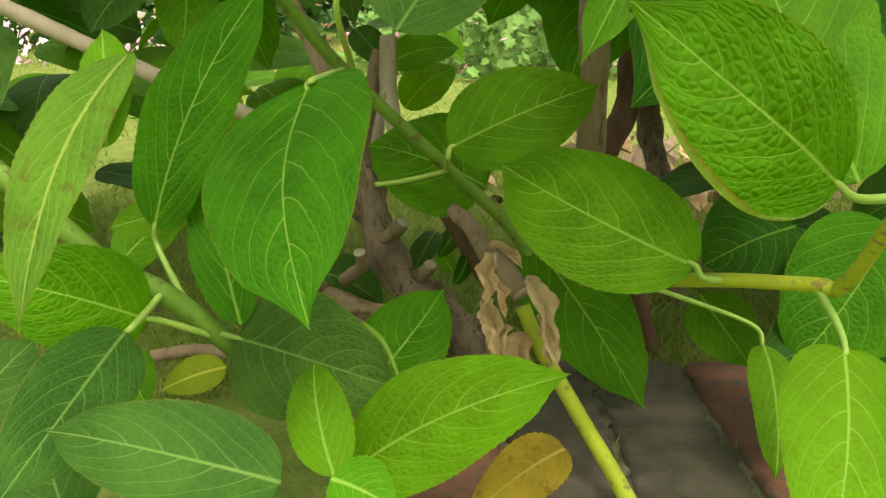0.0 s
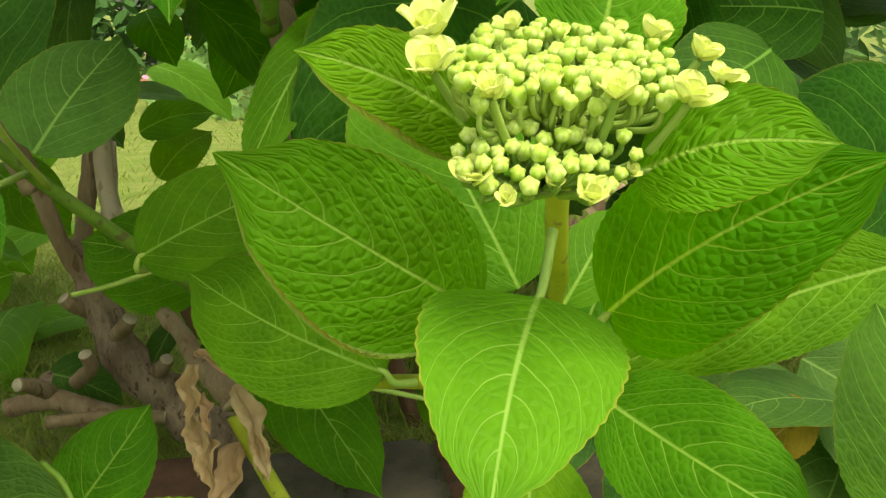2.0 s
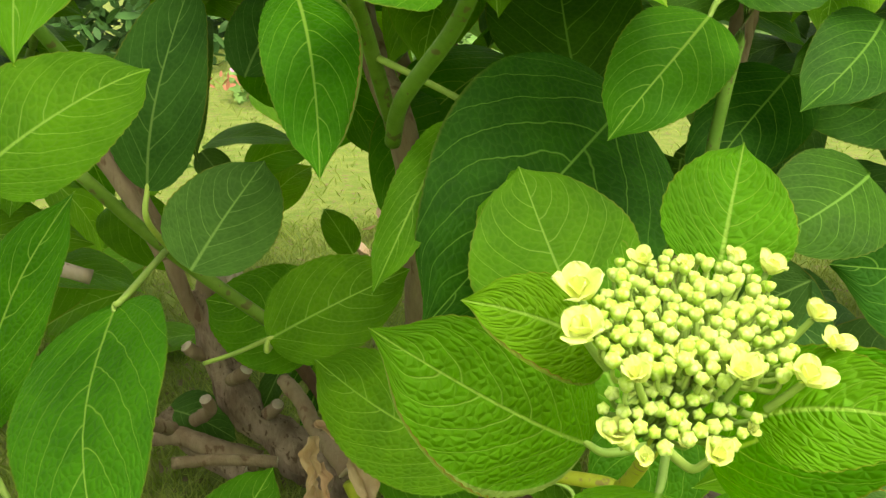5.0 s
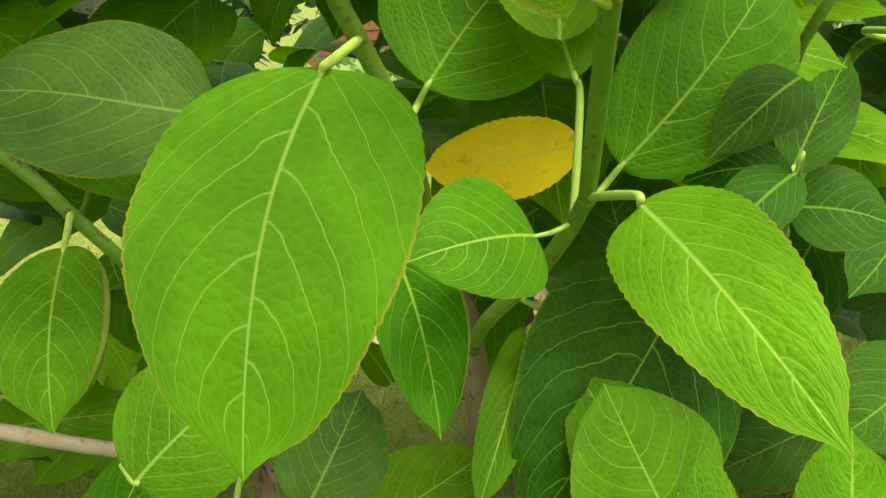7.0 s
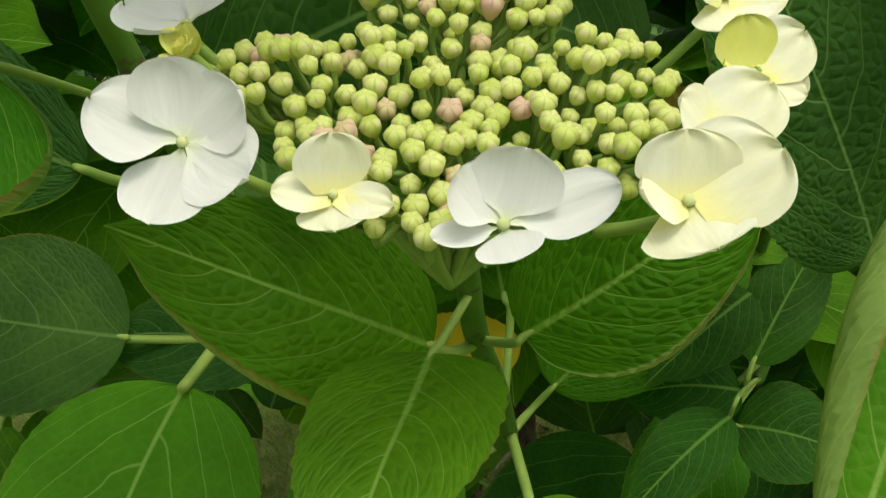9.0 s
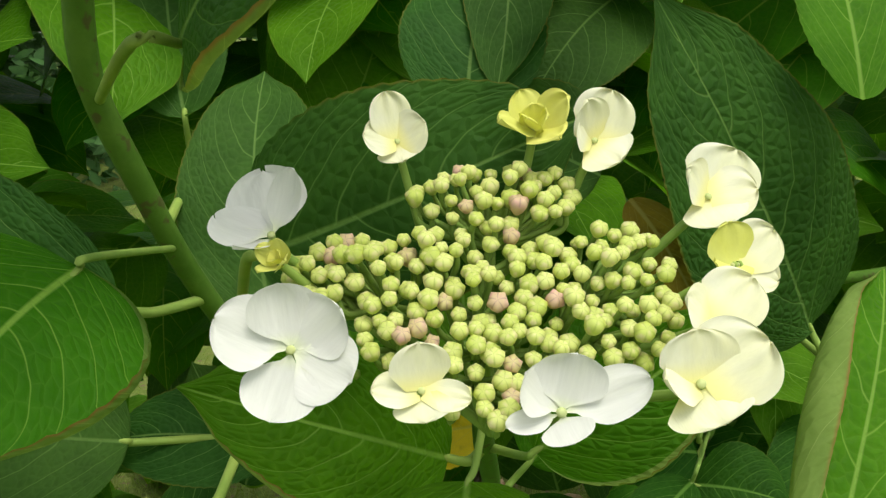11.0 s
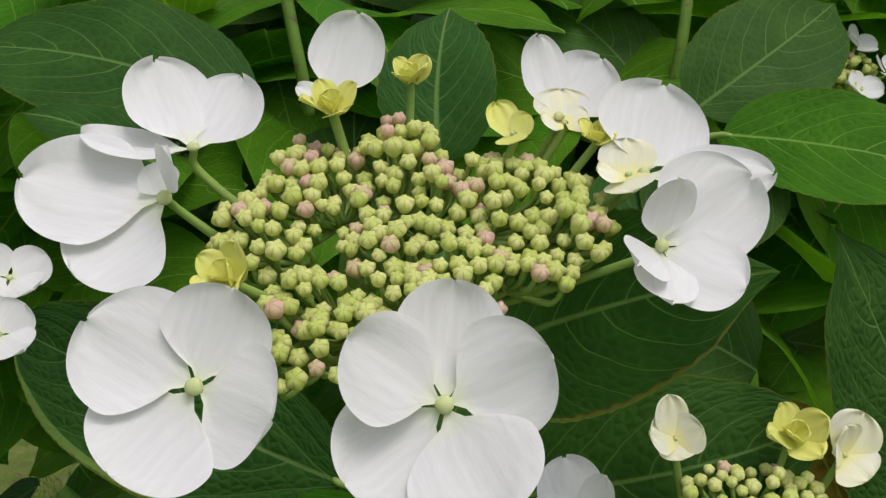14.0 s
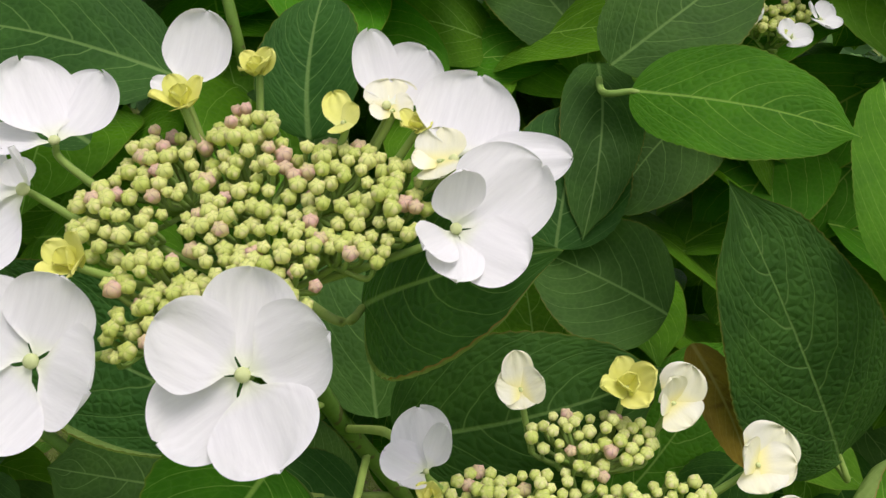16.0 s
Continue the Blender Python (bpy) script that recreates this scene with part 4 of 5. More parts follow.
leaf(shoot1, (0.171, 0.269, 0.176), (0.216, 0.200, 0.236), 0.051, (-0.74, -0.50, 0.06), 'fresh', droop=0.08, fold=0.12, quilt=2.00, stalk=[(0.166, 0.273, 0.171), (0.159, 0.287, 0.175)])
leaf(shoot1, (0.130, 0.209, 0.205), (0.103, 0.150, 0.185), 0.045, (0.14, -0.37, 0.92), 'young', droop=0.08, fold=0.12, quilt=1.00, stalk=[(0.133, 0.214, 0.208), (0.144, 0.236, 0.225)], peak=0.34)
leaf(shoot1, (0.118, 0.219, 0.242), (0.077, 0.210, 0.264), 0.026, (0.36, -0.87, 0.34), 'fresh', droop=0.08, fold=0.12, quilt=2.00, stalk=[(0.126, 0.220, 0.239), (0.142, 0.230, 0.233)], roll=-1)
leaf(shoot1, (0.145, 0.189, 0.238), (0.175, 0.165, 0.246), 0.029, (-0.59, -0.55, 0.59), 'fresh', droop=0.08, fold=0.12, quilt=2.00, stalk=[(0.142, 0.194, 0.238), (0.142, 0.230, 0.233)])
leaf(shoot1, (0.151, 0.230, 0.257), (0.171, 0.262, 0.290), 0.039, (-0.03, -0.70, 0.71), 'fresh', droop=0.08, fold=0.12, quilt=2.00, peak=0.36)
leaf(shrub, (0.145, 0.351, 0.198), (0.125, 0.383, 0.259), 0.079, (0.10, -0.87, 0.49), 'mature', droop=0.08, fold=0.12, quilt=0.35)
leaf(shrub, (0.302, 0.299, 0.174), (0.188, 0.320, 0.131), 0.044, (-0.26, -0.93, 0.24), 'mature', droop=0.08, fold=0.12, quilt=0.80, stalk=[(0.310, 0.302, 0.175)])
leaf(shrub, (0.187, 0.309, 0.127), (0.230, 0.229, 0.111), 0.050, (-0.64, -0.47, 0.61), 'mature', droop=0.08, fold=0.12, quilt=0.80)
leaf(shrub, (0.246, 0.213, 0.121), (0.262, 0.263, 0.174), 0.050, (-0.12, -0.70, 0.70), 'deep', droop=0.08, fold=0.12, quilt=0.80)
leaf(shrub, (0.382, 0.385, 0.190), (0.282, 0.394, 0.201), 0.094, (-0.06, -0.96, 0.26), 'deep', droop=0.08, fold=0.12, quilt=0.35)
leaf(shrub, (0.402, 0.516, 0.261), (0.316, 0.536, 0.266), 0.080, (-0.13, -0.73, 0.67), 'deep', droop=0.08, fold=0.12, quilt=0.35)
leaf(shrub, (0.159, 0.328, 0.167), (0.120, 0.409, 0.255), 0.066, (-0.10, -0.75, 0.65), 'mature', droop=0.08, fold=0.12, quilt=0.80)
leaf(shrub, (0.174, 0.321, 0.161), (0.203, 0.345, 0.192), 0.027, (-0.13, -0.73, 0.68), 'mature', droop=0.08, fold=0.12, quilt=0.35)
leaf(shrub, (0.194, 0.450, 0.275), (0.079, 0.369, 0.190), 0.122, (0.24, -0.85, 0.47), 'deep', droop=0.08, fold=0.12, quilt=0.80)
leaf(shrub, (0.103, 0.433, 0.272), (0.058, 0.372, 0.207), 0.027, (-0.05, -0.71, 0.70), 'mature', droop=0.08, fold=0.12, quilt=0.35, stalk=[(0.112, 0.439, 0.278), (0.066, 0.461, 0.302)])
leaf(shrub, (0.033, 0.398, 0.334), (0.040, 0.335, 0.268), 0.039, (-0.06, -0.73, 0.68), 'mature', droop=0.08, fold=0.30, quilt=0.80, stalk=[(0.031, 0.405, 0.343), (0.050, 0.411, 0.355)], roll=-1)
leaf(shrub, (-0.076, 0.321, 0.277), (-0.020, 0.349, 0.309), 0.057, (-0.04, -0.73, 0.68), 'mature', droop=0.08, fold=0.12, quilt=0.80, stalk=[(-0.081, 0.328, 0.282)])
leaf(shrub, (-0.051, 0.456, 0.239), (-0.020, 0.471, 0.341), 0.051, (-0.23, -0.95, 0.20), 'old', droop=0.08, fold=0.12, quilt=0.35, stalk=[(-0.052, 0.455, 0.222), (-0.047, 0.510, 0.182)])
leaf(shrub, (0.222, 0.417, 0.319), (0.162, 0.373, 0.271), 0.052, (-0.04, -0.71, 0.70), 'mature', droop=0.08, fold=0.12, quilt=0.35, stalk=[(0.230, 0.423, 0.327), (0.261, 0.447, 0.333)])
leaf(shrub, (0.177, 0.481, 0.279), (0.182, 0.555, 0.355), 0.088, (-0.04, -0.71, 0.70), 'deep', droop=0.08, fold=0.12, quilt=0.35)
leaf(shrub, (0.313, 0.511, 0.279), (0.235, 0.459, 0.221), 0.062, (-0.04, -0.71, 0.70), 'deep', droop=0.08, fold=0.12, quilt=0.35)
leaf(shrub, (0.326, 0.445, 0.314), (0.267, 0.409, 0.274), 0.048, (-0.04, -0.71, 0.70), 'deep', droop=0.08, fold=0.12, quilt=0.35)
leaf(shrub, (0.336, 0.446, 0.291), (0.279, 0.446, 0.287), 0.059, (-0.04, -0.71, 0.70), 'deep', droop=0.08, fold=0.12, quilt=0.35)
leaf(shrub, (0.008, 0.271, 0.424), (-0.026, 0.230, 0.322), 0.086, (-0.43, -0.78, 0.46), 'young', droop=0.12, fold=0.12, quilt=0.35, lean=0.0, stalk=[(0.010, 0.275, 0.425), (0.025, 0.361, 0.427)], peak=0.37)
leaf(shoot2, (0.102, 0.274, 0.373), (0.114, 0.178, 0.334), 0.044, (-0.48, -0.38, 0.79), 'young', droop=0.08, fold=0.12, quilt=0.70, stalk=[(0.102, 0.279, 0.375), (0.108, 0.343, 0.360)], peak=0.36)
leaf(shoot2, (0.123, 0.399, 0.371), (0.056, 0.446, 0.359), 0.038, (-0.60, -0.78, 0.19), 'yellow', droop=0.08, fold=0.12, quilt=0.35)
leaf(shoot2, (0.088, 0.352, 0.344), (0.031, 0.329, 0.346), 0.055, (0.31, -0.72, 0.62), 'mature', droop=0.08, fold=0.12, quilt=0.80, stalk=[(0.096, 0.355, 0.344), (0.106, 0.359, 0.346)])
leaf(shrub, (-0.034, 0.372, 0.402), (-0.125, 0.384, 0.419), 0.073, (0.03, -0.76, 0.65), 'old', droop=0.08, fold=0.12, quilt=0.80, stalk=[(-0.033, 0.375, 0.400), (0.041, 0.381, 0.389)])
leaf(shrub, (0.056, 0.408, 0.402), (0.123, 0.450, 0.458), 0.092, (-0.08, -0.75, 0.65), 'mature', droop=0.08, fold=0.12, quilt=0.80, stalk=[(0.050, 0.410, 0.392), (0.041, 0.381, 0.389)])
leaf(shoot2, (0.112, 0.369, 0.404), (0.131, 0.469, 0.469), 0.044, (-0.26, -0.49, 0.83), 'mature', droop=0.08, fold=0.12, quilt=0.80, stalk=[(0.114, 0.370, 0.394), (0.106, 0.359, 0.346)])
leaf(shoot2, (0.129, 0.365, 0.366), (0.227, 0.421, 0.442), 0.069, (0.11, -0.87, 0.49), 'mature', droop=0.08, fold=0.12, stalk=[(0.120, 0.368, 0.355), (0.108, 0.343, 0.360)], quilt=1.20)
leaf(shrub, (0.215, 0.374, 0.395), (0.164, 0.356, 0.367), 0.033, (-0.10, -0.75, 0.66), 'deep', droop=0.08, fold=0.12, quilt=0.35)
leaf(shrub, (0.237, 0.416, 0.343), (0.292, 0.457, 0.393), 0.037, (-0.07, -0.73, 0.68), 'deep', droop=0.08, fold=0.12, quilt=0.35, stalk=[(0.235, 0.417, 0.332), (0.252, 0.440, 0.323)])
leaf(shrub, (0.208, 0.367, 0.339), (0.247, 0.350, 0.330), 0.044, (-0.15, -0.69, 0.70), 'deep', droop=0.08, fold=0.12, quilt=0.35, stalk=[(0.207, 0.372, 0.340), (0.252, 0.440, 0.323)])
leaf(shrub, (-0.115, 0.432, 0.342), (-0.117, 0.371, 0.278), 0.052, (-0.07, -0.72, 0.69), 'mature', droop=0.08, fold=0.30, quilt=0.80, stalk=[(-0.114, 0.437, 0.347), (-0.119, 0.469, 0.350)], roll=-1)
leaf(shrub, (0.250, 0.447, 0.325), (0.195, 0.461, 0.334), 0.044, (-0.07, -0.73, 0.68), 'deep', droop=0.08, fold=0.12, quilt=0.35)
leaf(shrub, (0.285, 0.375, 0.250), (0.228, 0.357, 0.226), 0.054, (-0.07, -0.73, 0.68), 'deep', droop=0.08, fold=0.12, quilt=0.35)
leaf(shrub, (-0.019, 0.377, 0.221), (0.013, 0.410, 0.261), 0.054, (-0.07, -0.73, 0.68), 'old', droop=0.08, fold=0.12, quilt=0.35)
leaf(shoot2, (0.074, 0.243, 0.440), (0.011, 0.215, 0.483), 0.041, (0.53, -0.80, 0.27), 'mature', droop=0.08, fold=0.12, quilt=1.30, stalk=[(0.080, 0.245, 0.437), (0.087, 0.256, 0.435)], roll=-1)
leaf(shoot2, (0.093, 0.224, 0.448), (0.143, 0.209, 0.484), 0.035, (-0.38, -0.92, 0.14), 'mature', droop=0.08, fold=0.12, quilt=1.30, stalk=[(0.091, 0.228, 0.445), (0.087, 0.256, 0.435)], roll=1)
leaf(shoot2, (0.071, 0.201, 0.456), (0.054, 0.160, 0.442), 0.036, (-0.16, -0.32, 0.94), 'mature', droop=0.08, fold=0.12, quilt=1.00, stalk=[(0.074, 0.206, 0.457), (0.083, 0.234, 0.456)], peak=0.46)
leaf(shoot2, (0.104, 0.362, 0.420), (0.110, 0.433, 0.497), 0.057, (-0.07, -0.73, 0.68), 'mature', droop=0.08, fold=0.12, quilt=1.00)
leaf(shrub, (0.145, 0.185, 0.397), (0.220, 0.262, 0.469), 0.044, (-0.27, -0.86, 0.60), 'mature', droop=0.08, roll=-1, fold=0.12, quilt=0.80, peak=0.5, lean=0.0, rolled=(0.5, 3.7))
leaf(shrub, (0.189, 0.332, 0.363), (0.144, 0.312, 0.340), 0.027, (-0.03, -0.73, 0.68), 'deep', droop=0.08, fold=0.12, quilt=0.35, stalk=[(0.195, 0.337, 0.369), (0.252, 0.440, 0.323)])
leaf(shrub, (0.211, 0.371, 0.353), (0.160, 0.374, 0.354), 0.033, (-0.03, -0.73, 0.68), 'deep', droop=0.08, fold=0.12, quilt=0.35)
leaf(shoot3, (0.023, 0.214, 0.555), (0.062, 0.164, 0.584), 0.042, (-0.22, -0.80, 0.55), 'old', droop=0.08, fold=0.12, quilt=0.80, stalk=[(0.015, 0.204, 0.556), (-0.009, 0.296, 0.541)], lean=0.0, roll=1, rolled=(0.88, 2.4))
leaf(shoot3, (-0.003, 0.211, 0.513), (-0.029, 0.171, 0.491), 0.048, (0.42, -0.63, 0.65), 'mature', droop=0.08, fold=0.12, quilt=0.80, stalk=[(-0.002, 0.219, 0.513), (0.002, 0.3215, 0.490)], roll=-1)
leaf(shoot3, (-0.014, 0.292, 0.481), (-0.144, 0.376, 0.517), 0.058, (-0.42, -0.82, 0.38), 'old', droop=0.08, fold=0.12, quilt=1.20, stalk=[(-0.006, 0.305, 0.474), (0.0075, 0.334, 0.468)], roll=-1)
leaf(shoot3, (0.029, 0.336, 0.457), (0.038, 0.408, 0.541), 0.059, (-0.11, -0.75, 0.65), 'old', droop=0.08, fold=0.12, quilt=0.35)
leaf(shrub, (0.031, 0.231, 0.506), (0.106, 0.207, 0.534), 0.052, (-0.07, -0.96, 0.29), 'old', droop=0.08, fold=0.12, quilt=0.80, stalk=[(0.027, 0.251, 0.498), (0.016, 0.351, 0.445)])
leaf(shrub, (0.235, 0.322, 0.426), (0.165, 0.310, 0.561), 0.076, (0.01, -0.92, 0.40), 'old', droop=0.08, fold=0.12, stalk=[(0.241, 0.326, 0.414), (0.262, 0.400, 0.410), (0.293, 0.430, 0.403)], quilt=1.40)
leaf(shrub, (0.111, 0.357, 0.521), (0.136, 0.405, 0.581), 0.058, (-0.11, -0.75, 0.65), 'old', droop=0.08, fold=0.12, quilt=0.35)
leaf(shrub, (0.139, 0.349, 0.590), (0.217, 0.308, 0.575), 0.058, (-0.16, -0.64, 0.75), 'mature', droop=0.08, fold=0.12, stalk=[(0.132, 0.364, 0.588), (0.154, 0.443, 0.588)], quilt=1.20)
leaf(shrub, (0.138, 0.374, 0.598), (0.213, 0.401, 0.643), 0.057, (-0.11, -0.77, 0.63), 'old', droop=0.08, fold=0.12, quilt=0.35)
leaf(shrub, (0.154, 0.464, 0.599), (0.099, 0.521, 0.655), 0.060, (-0.10, -0.74, 0.66), 'old', droop=0.08, fold=0.12, quilt=0.35)
leaf(shrub, (0.146, 0.418, 0.595), (0.122, 0.353, 0.526), 0.039, (-0.08, -0.71, 0.69), 'old', droop=0.08, fold=0.12, quilt=0.35)
leaf(shoot3, (0.011, 0.239, 0.595), (0.018, 0.267, 0.634), 0.031, (-0.25, -0.77, 0.59), 'old', droop=0.08, fold=0.12, quilt=0.35)
leaf(shrub, (-0.041, 0.349, 0.602), (-0.151, 0.384, 0.624), 0.059, (-0.10, -0.74, 0.66), 'old', droop=0.08, fold=0.12, quilt=0.35)
leaf(shoot3, (-0.066, 0.312, 0.584), (-0.117, 0.336, 0.602), 0.021, (-0.10, -0.74, 0.66), 'old', droop=0.08, fold=0.12, quilt=0.35)
leaf(shrub, (0.162, 0.324, 0.487), (0.179, 0.296, 0.439), 0.021, (-0.30, -0.80, 0.50), 'amber', droop=0.08, fold=0.12, quilt=0.35)
leaf(shrub, (0.227, 0.285, 0.519), (0.251, 0.352, 0.591), 0.037, (-0.08, -0.71, 0.69), 'mature', droop=0.08, fold=0.12, quilt=0.35)
leaf(shrub, (0.158, 0.342, 0.493), (0.101, 0.372, 0.518), 0.065, (-0.08, -0.71, 0.69), 'old', droop=0.08, fold=0.12, quilt=0.35)
leaf(shrub, (0.057, 0.365, 0.032), (0.009, 0.325, 0.02), 0.028, (0.25, -0.72, 0.60), 'amber', droop=0.08, fold=0.45, quilt=0.35)
leaf(shrub, (-0.108, 0.404, 0.056), (-0.139, 0.396, 0.047), 0.020, (0.00, -0.72, 0.69), 'olive', droop=0.08, fold=0.12, quilt=0.35)
leaf(shrub, (0.322, 0.378, 0.077), (0.288, 0.376, 0.052), 0.030, (-0.13, -0.73, 0.67), 'amber', droop=0.08, fold=0.12, quilt=0.35)
# lighter green to offset the shade here
leaf(shrub, (0.067, 0.463, 0.493), (0.115, 0.518, 0.579), 0.077, (-0.15, -0.8, 0.55), 'fresh', droop=0.08, fold=0.12, quilt=0.80)
leaf(shrub, (0.227, 0.482, 0.562), (0.158, 0.439, 0.51), 0.066, (0.1, -0.75, 0.65), 'old', droop=0.08, fold=0.12, quilt=0.80)
# again a lighter green in place of more light
leaf(shrub, (0.043, 0.498, 0.49), (0.012, 0.552, 0.553), 0.062, (-0.1, -0.8, 0.6), 'fresh', droop=0.08, fold=0.12, quilt=0.80)
leaf(shrub, (-0.004, 0.635, 0.061), (-0.023, 0.586, 0.038), 0.02, (-0.2, -0.8, 0.5), 'old', droop=0.08, fold=0.12, quilt=0.35)
leaf(shrub, (0.013, 0.654, 0.056), (-0.003, 0.629, 0.041), 0.015, (0.2, -0.8, 0.5), 'deep', droop=0.08, fold=0.12, quilt=0.35)
leaf(shrub, (0.018, 0.592, 0.056), (0.007, 0.566, 0.041), 0.012, (0.3, -0.8, 0.5), 'deep', droop=0.08, fold=0.12, quilt=0.35)
leaf(shrub, (-0.101, 0.411, 0.076), (-0.131, 0.481, 0.149), 0.033, (0.00, -0.72, 0.69), 'mature', droop=0.08, fold=0.12, quilt=1.20)
leaf(shrub, (-0.142, 0.498, 0.115), (-0.191, 0.487, 0.105), 0.028, (0.00, -0.72, 0.69), 'mature', droop=0.08, fold=0.12, quilt=1.20)
leaf(shrub, (-0.050, 0.865, 0.164), (0.018, 0.878, 0.177), 0.045, (0.00, -0.72, 0.69), 'fresh', droop=0.08, fold=0.12, quilt=1.20)
leaf(shrub, (-0.036, 0.850, 0.123), (0.014, 0.885, 0.159), 0.047, (0.00, -0.72, 0.69), 'fresh', droop=0.08, fold=0.12, quilt=1.20)
leaf(shrub, (-0.179, 0.651, 0.251), (-0.173, 0.596, 0.193), 0.043, (0.00, -0.72, 0.69), 'mature', droop=0.08, fold=0.12, quilt=1.20)
leaf(shrub, (-0.308, 0.662, 0.224), (-0.250, 0.644, 0.205), 0.026, (0.00, -0.72, 0.69), 'mature', droop=0.08, fold=0.12, quilt=1.20)
leaf(shrub, (-0.208, 0.616, 0.239), (-0.227, 0.586, 0.208), 0.040, (0.00, -0.72, 0.69), 'old', droop=0.08, fold=0.12, quilt=1.20)
leaf(shrub, (-0.311, 0.644, 0.113), (-0.363, 0.674, 0.144), 0.028, (0.00, -0.72, 0.69), 'mature', droop=0.08, fold=0.12, quilt=1.20)
leaf(shrub, (-0.332, 0.676, 0.095), (-0.292, 0.705, 0.126), 0.044, (0.00, -0.72, 0.69), 'mature', droop=0.08, fold=0.12, quilt=1.20)
leaf(shrub, (-0.282, 0.587, 0.079), (-0.272, 0.621, 0.115), 0.035, (0.00, -0.72, 0.69), 'mature', droop=0.08, fold=0.12, quilt=1.20)
leaf(shrub, (-0.204, 0.528, 0.069), (-0.166, 0.553, 0.096), 0.037, (0.00, -0.72, 0.69), 'mature', droop=0.08, fold=0.12, quilt=1.20)
leaf(shrub, (-0.093, 0.619, 0.035), (-0.042, 0.600, 0.015), 0.041, (0.00, -0.72, 0.69), 'old', droop=0.08, fold=0.12, quilt=1.20)
leaf(shrub, (0.009, 0.750, -0.009), (-0.006, 0.765, 0.007), 0.017, (0.00, -0.72, 0.69), 'mature', droop=0.08, fold=0.12, quilt=1.20)
leaf(shrub, (-0.174, 0.454, 0.043), (-0.160, 0.432, 0.020), 0.025, (0.00, -0.72, 0.69), 'mature', droop=0.08, fold=0.12, quilt=1.20)
leaf(shoot3, (0.002, 0.422, 0.524), (0.007, 0.509, 0.624), 0.052, (-0.11, -0.75, 0.65), 'old', droop=0.08, fold=0.12, quilt=0.35, stalk=[(0.001, 0.421, 0.502), (0.000, 0.317, 0.497)])
leaf(shrub, (-0.169, 0.344, 0.006), (-0.198, 0.388, 0.052), 0.051, (0.00, -0.72, 0.69), 'old', droop=0.08, fold=0.12, quilt=1.20)
leaf(shrub, (-0.102, 0.379, -0.009), (-0.142, 0.413, 0.026), 0.036, (0.00, -0.72, 0.69), 'old', droop=0.08, fold=0.12, quilt=1.20)
leaf(shrub, (-0.255, 0.423, 0.011), (-0.229, 0.459, 0.048), 0.051, (0.00, -0.72, 0.69), 'old', droop=0.08, fold=0.12, quilt=1.20)
leaf(shrub, (0.054, 0.783, 0.313), (0.018, 0.724, 0.241), 0.051, (-0.13, -0.73, 0.67), 'old', droop=0.08, fold=0.12, quilt=0.35)
leaf(shrub, (-0.069, 0.800, 0.308), (-0.067, 0.704, 0.204), 0.039, (-0.13, -0.73, 0.67), 'old', droop=0.08, fold=0.12, quilt=0.35)
leaf(shrub, (-0.176, 0.776, 0.251), (-0.135, 0.704, 0.173), 0.053, (-0.10, -0.75, 0.65), 'mature', droop=0.08, fold=0.12, quilt=1.20)
leaf(shrub, (-0.032, 0.860, 0.271), (-0.006, 0.813, 0.224), 0.047, (-0.04, -0.71, 0.70), 'mature', droop=0.08, fold=0.12, quilt=0.35)
leaf(shrub, (-0.007, 0.542, 0.285), (0.029, 0.591, 0.341), 0.046, (-0.07, -0.73, 0.68), 'old', droop=0.08, fold=0.12, quilt=0.35)
leaf(shrub, (0.050, 0.737, 0.111), (0.026, 0.770, 0.144), 0.030, (-0.04, -0.71, 0.70), 'mature', droop=0.08, fold=0.12, quilt=0.35)
leaf(shrub, (-0.072, 0.757, 0.202), (-0.042, 0.724, 0.170), 0.029, (-0.04, -0.71, 0.70), 'old', droop=0.08, fold=0.12, quilt=0.35)
leaf(shrub, (0.013, 0.437, 0.351), (-0.019, 0.479, 0.394), 0.040, (-0.11, -0.75, 0.65), 'old', droop=0.08, fold=0.12, quilt=0.35)
leaf(shrub, (0.021, 0.374, 0.390), (-0.048, 0.390, 0.396), 0.044, (-0.11, -0.75, 0.65), 'old', droop=0.08, fold=0.12, quilt=0.80)
leaf(shrub, (0.167, 0.606, 0.457), (0.130, 0.638, 0.491), 0.038, (-0.10, -0.78, 0.62), 'old', droop=0.08, fold=0.12, quilt=0.35)
dead_leaf(shrub, (0.026, 0.434, 0.105), (0.024, 0.415, 0.085), 0.0052, (-0.20, -0.88, 0.47))
dead_leaf(shrub, (0.029, 0.426, 0.094), (0.032, 0.409, 0.08), 0.0034, (-0.20, -0.88, 0.47))
dead_leaf(shrub, (0.024, 0.43, 0.082), (0.026, 0.41, 0.058), 0.0066, (-0.20, -0.88, 0.47))
dead_leaf(shrub, (0.03, 0.424, 0.073), (0.03, 0.405, 0.052), 0.0056, (-0.20, -0.88, 0.47))
dead_leaf(shrub, (0.044, 0.428, 0.096), (0.057, 0.403, 0.054), 0.0062, (0.25, -0.88, 0.47))
dead_leaf(shrub, (0.049, 0.428, 0.074), (0.055, 0.409, 0.053), 0.0050, (0.25, -0.88, 0.47))
dead_leaf(shrub, (0.042, 0.429, 0.065), (0.031, 0.407, 0.032), 0.0070, (-0.20, -0.88, 0.47))
dead_leaf(shrub, (0.026, 0.448, 0.107), (0.042, 0.433, 0.097), 0.0042, (0.25, -0.88, 0.47))

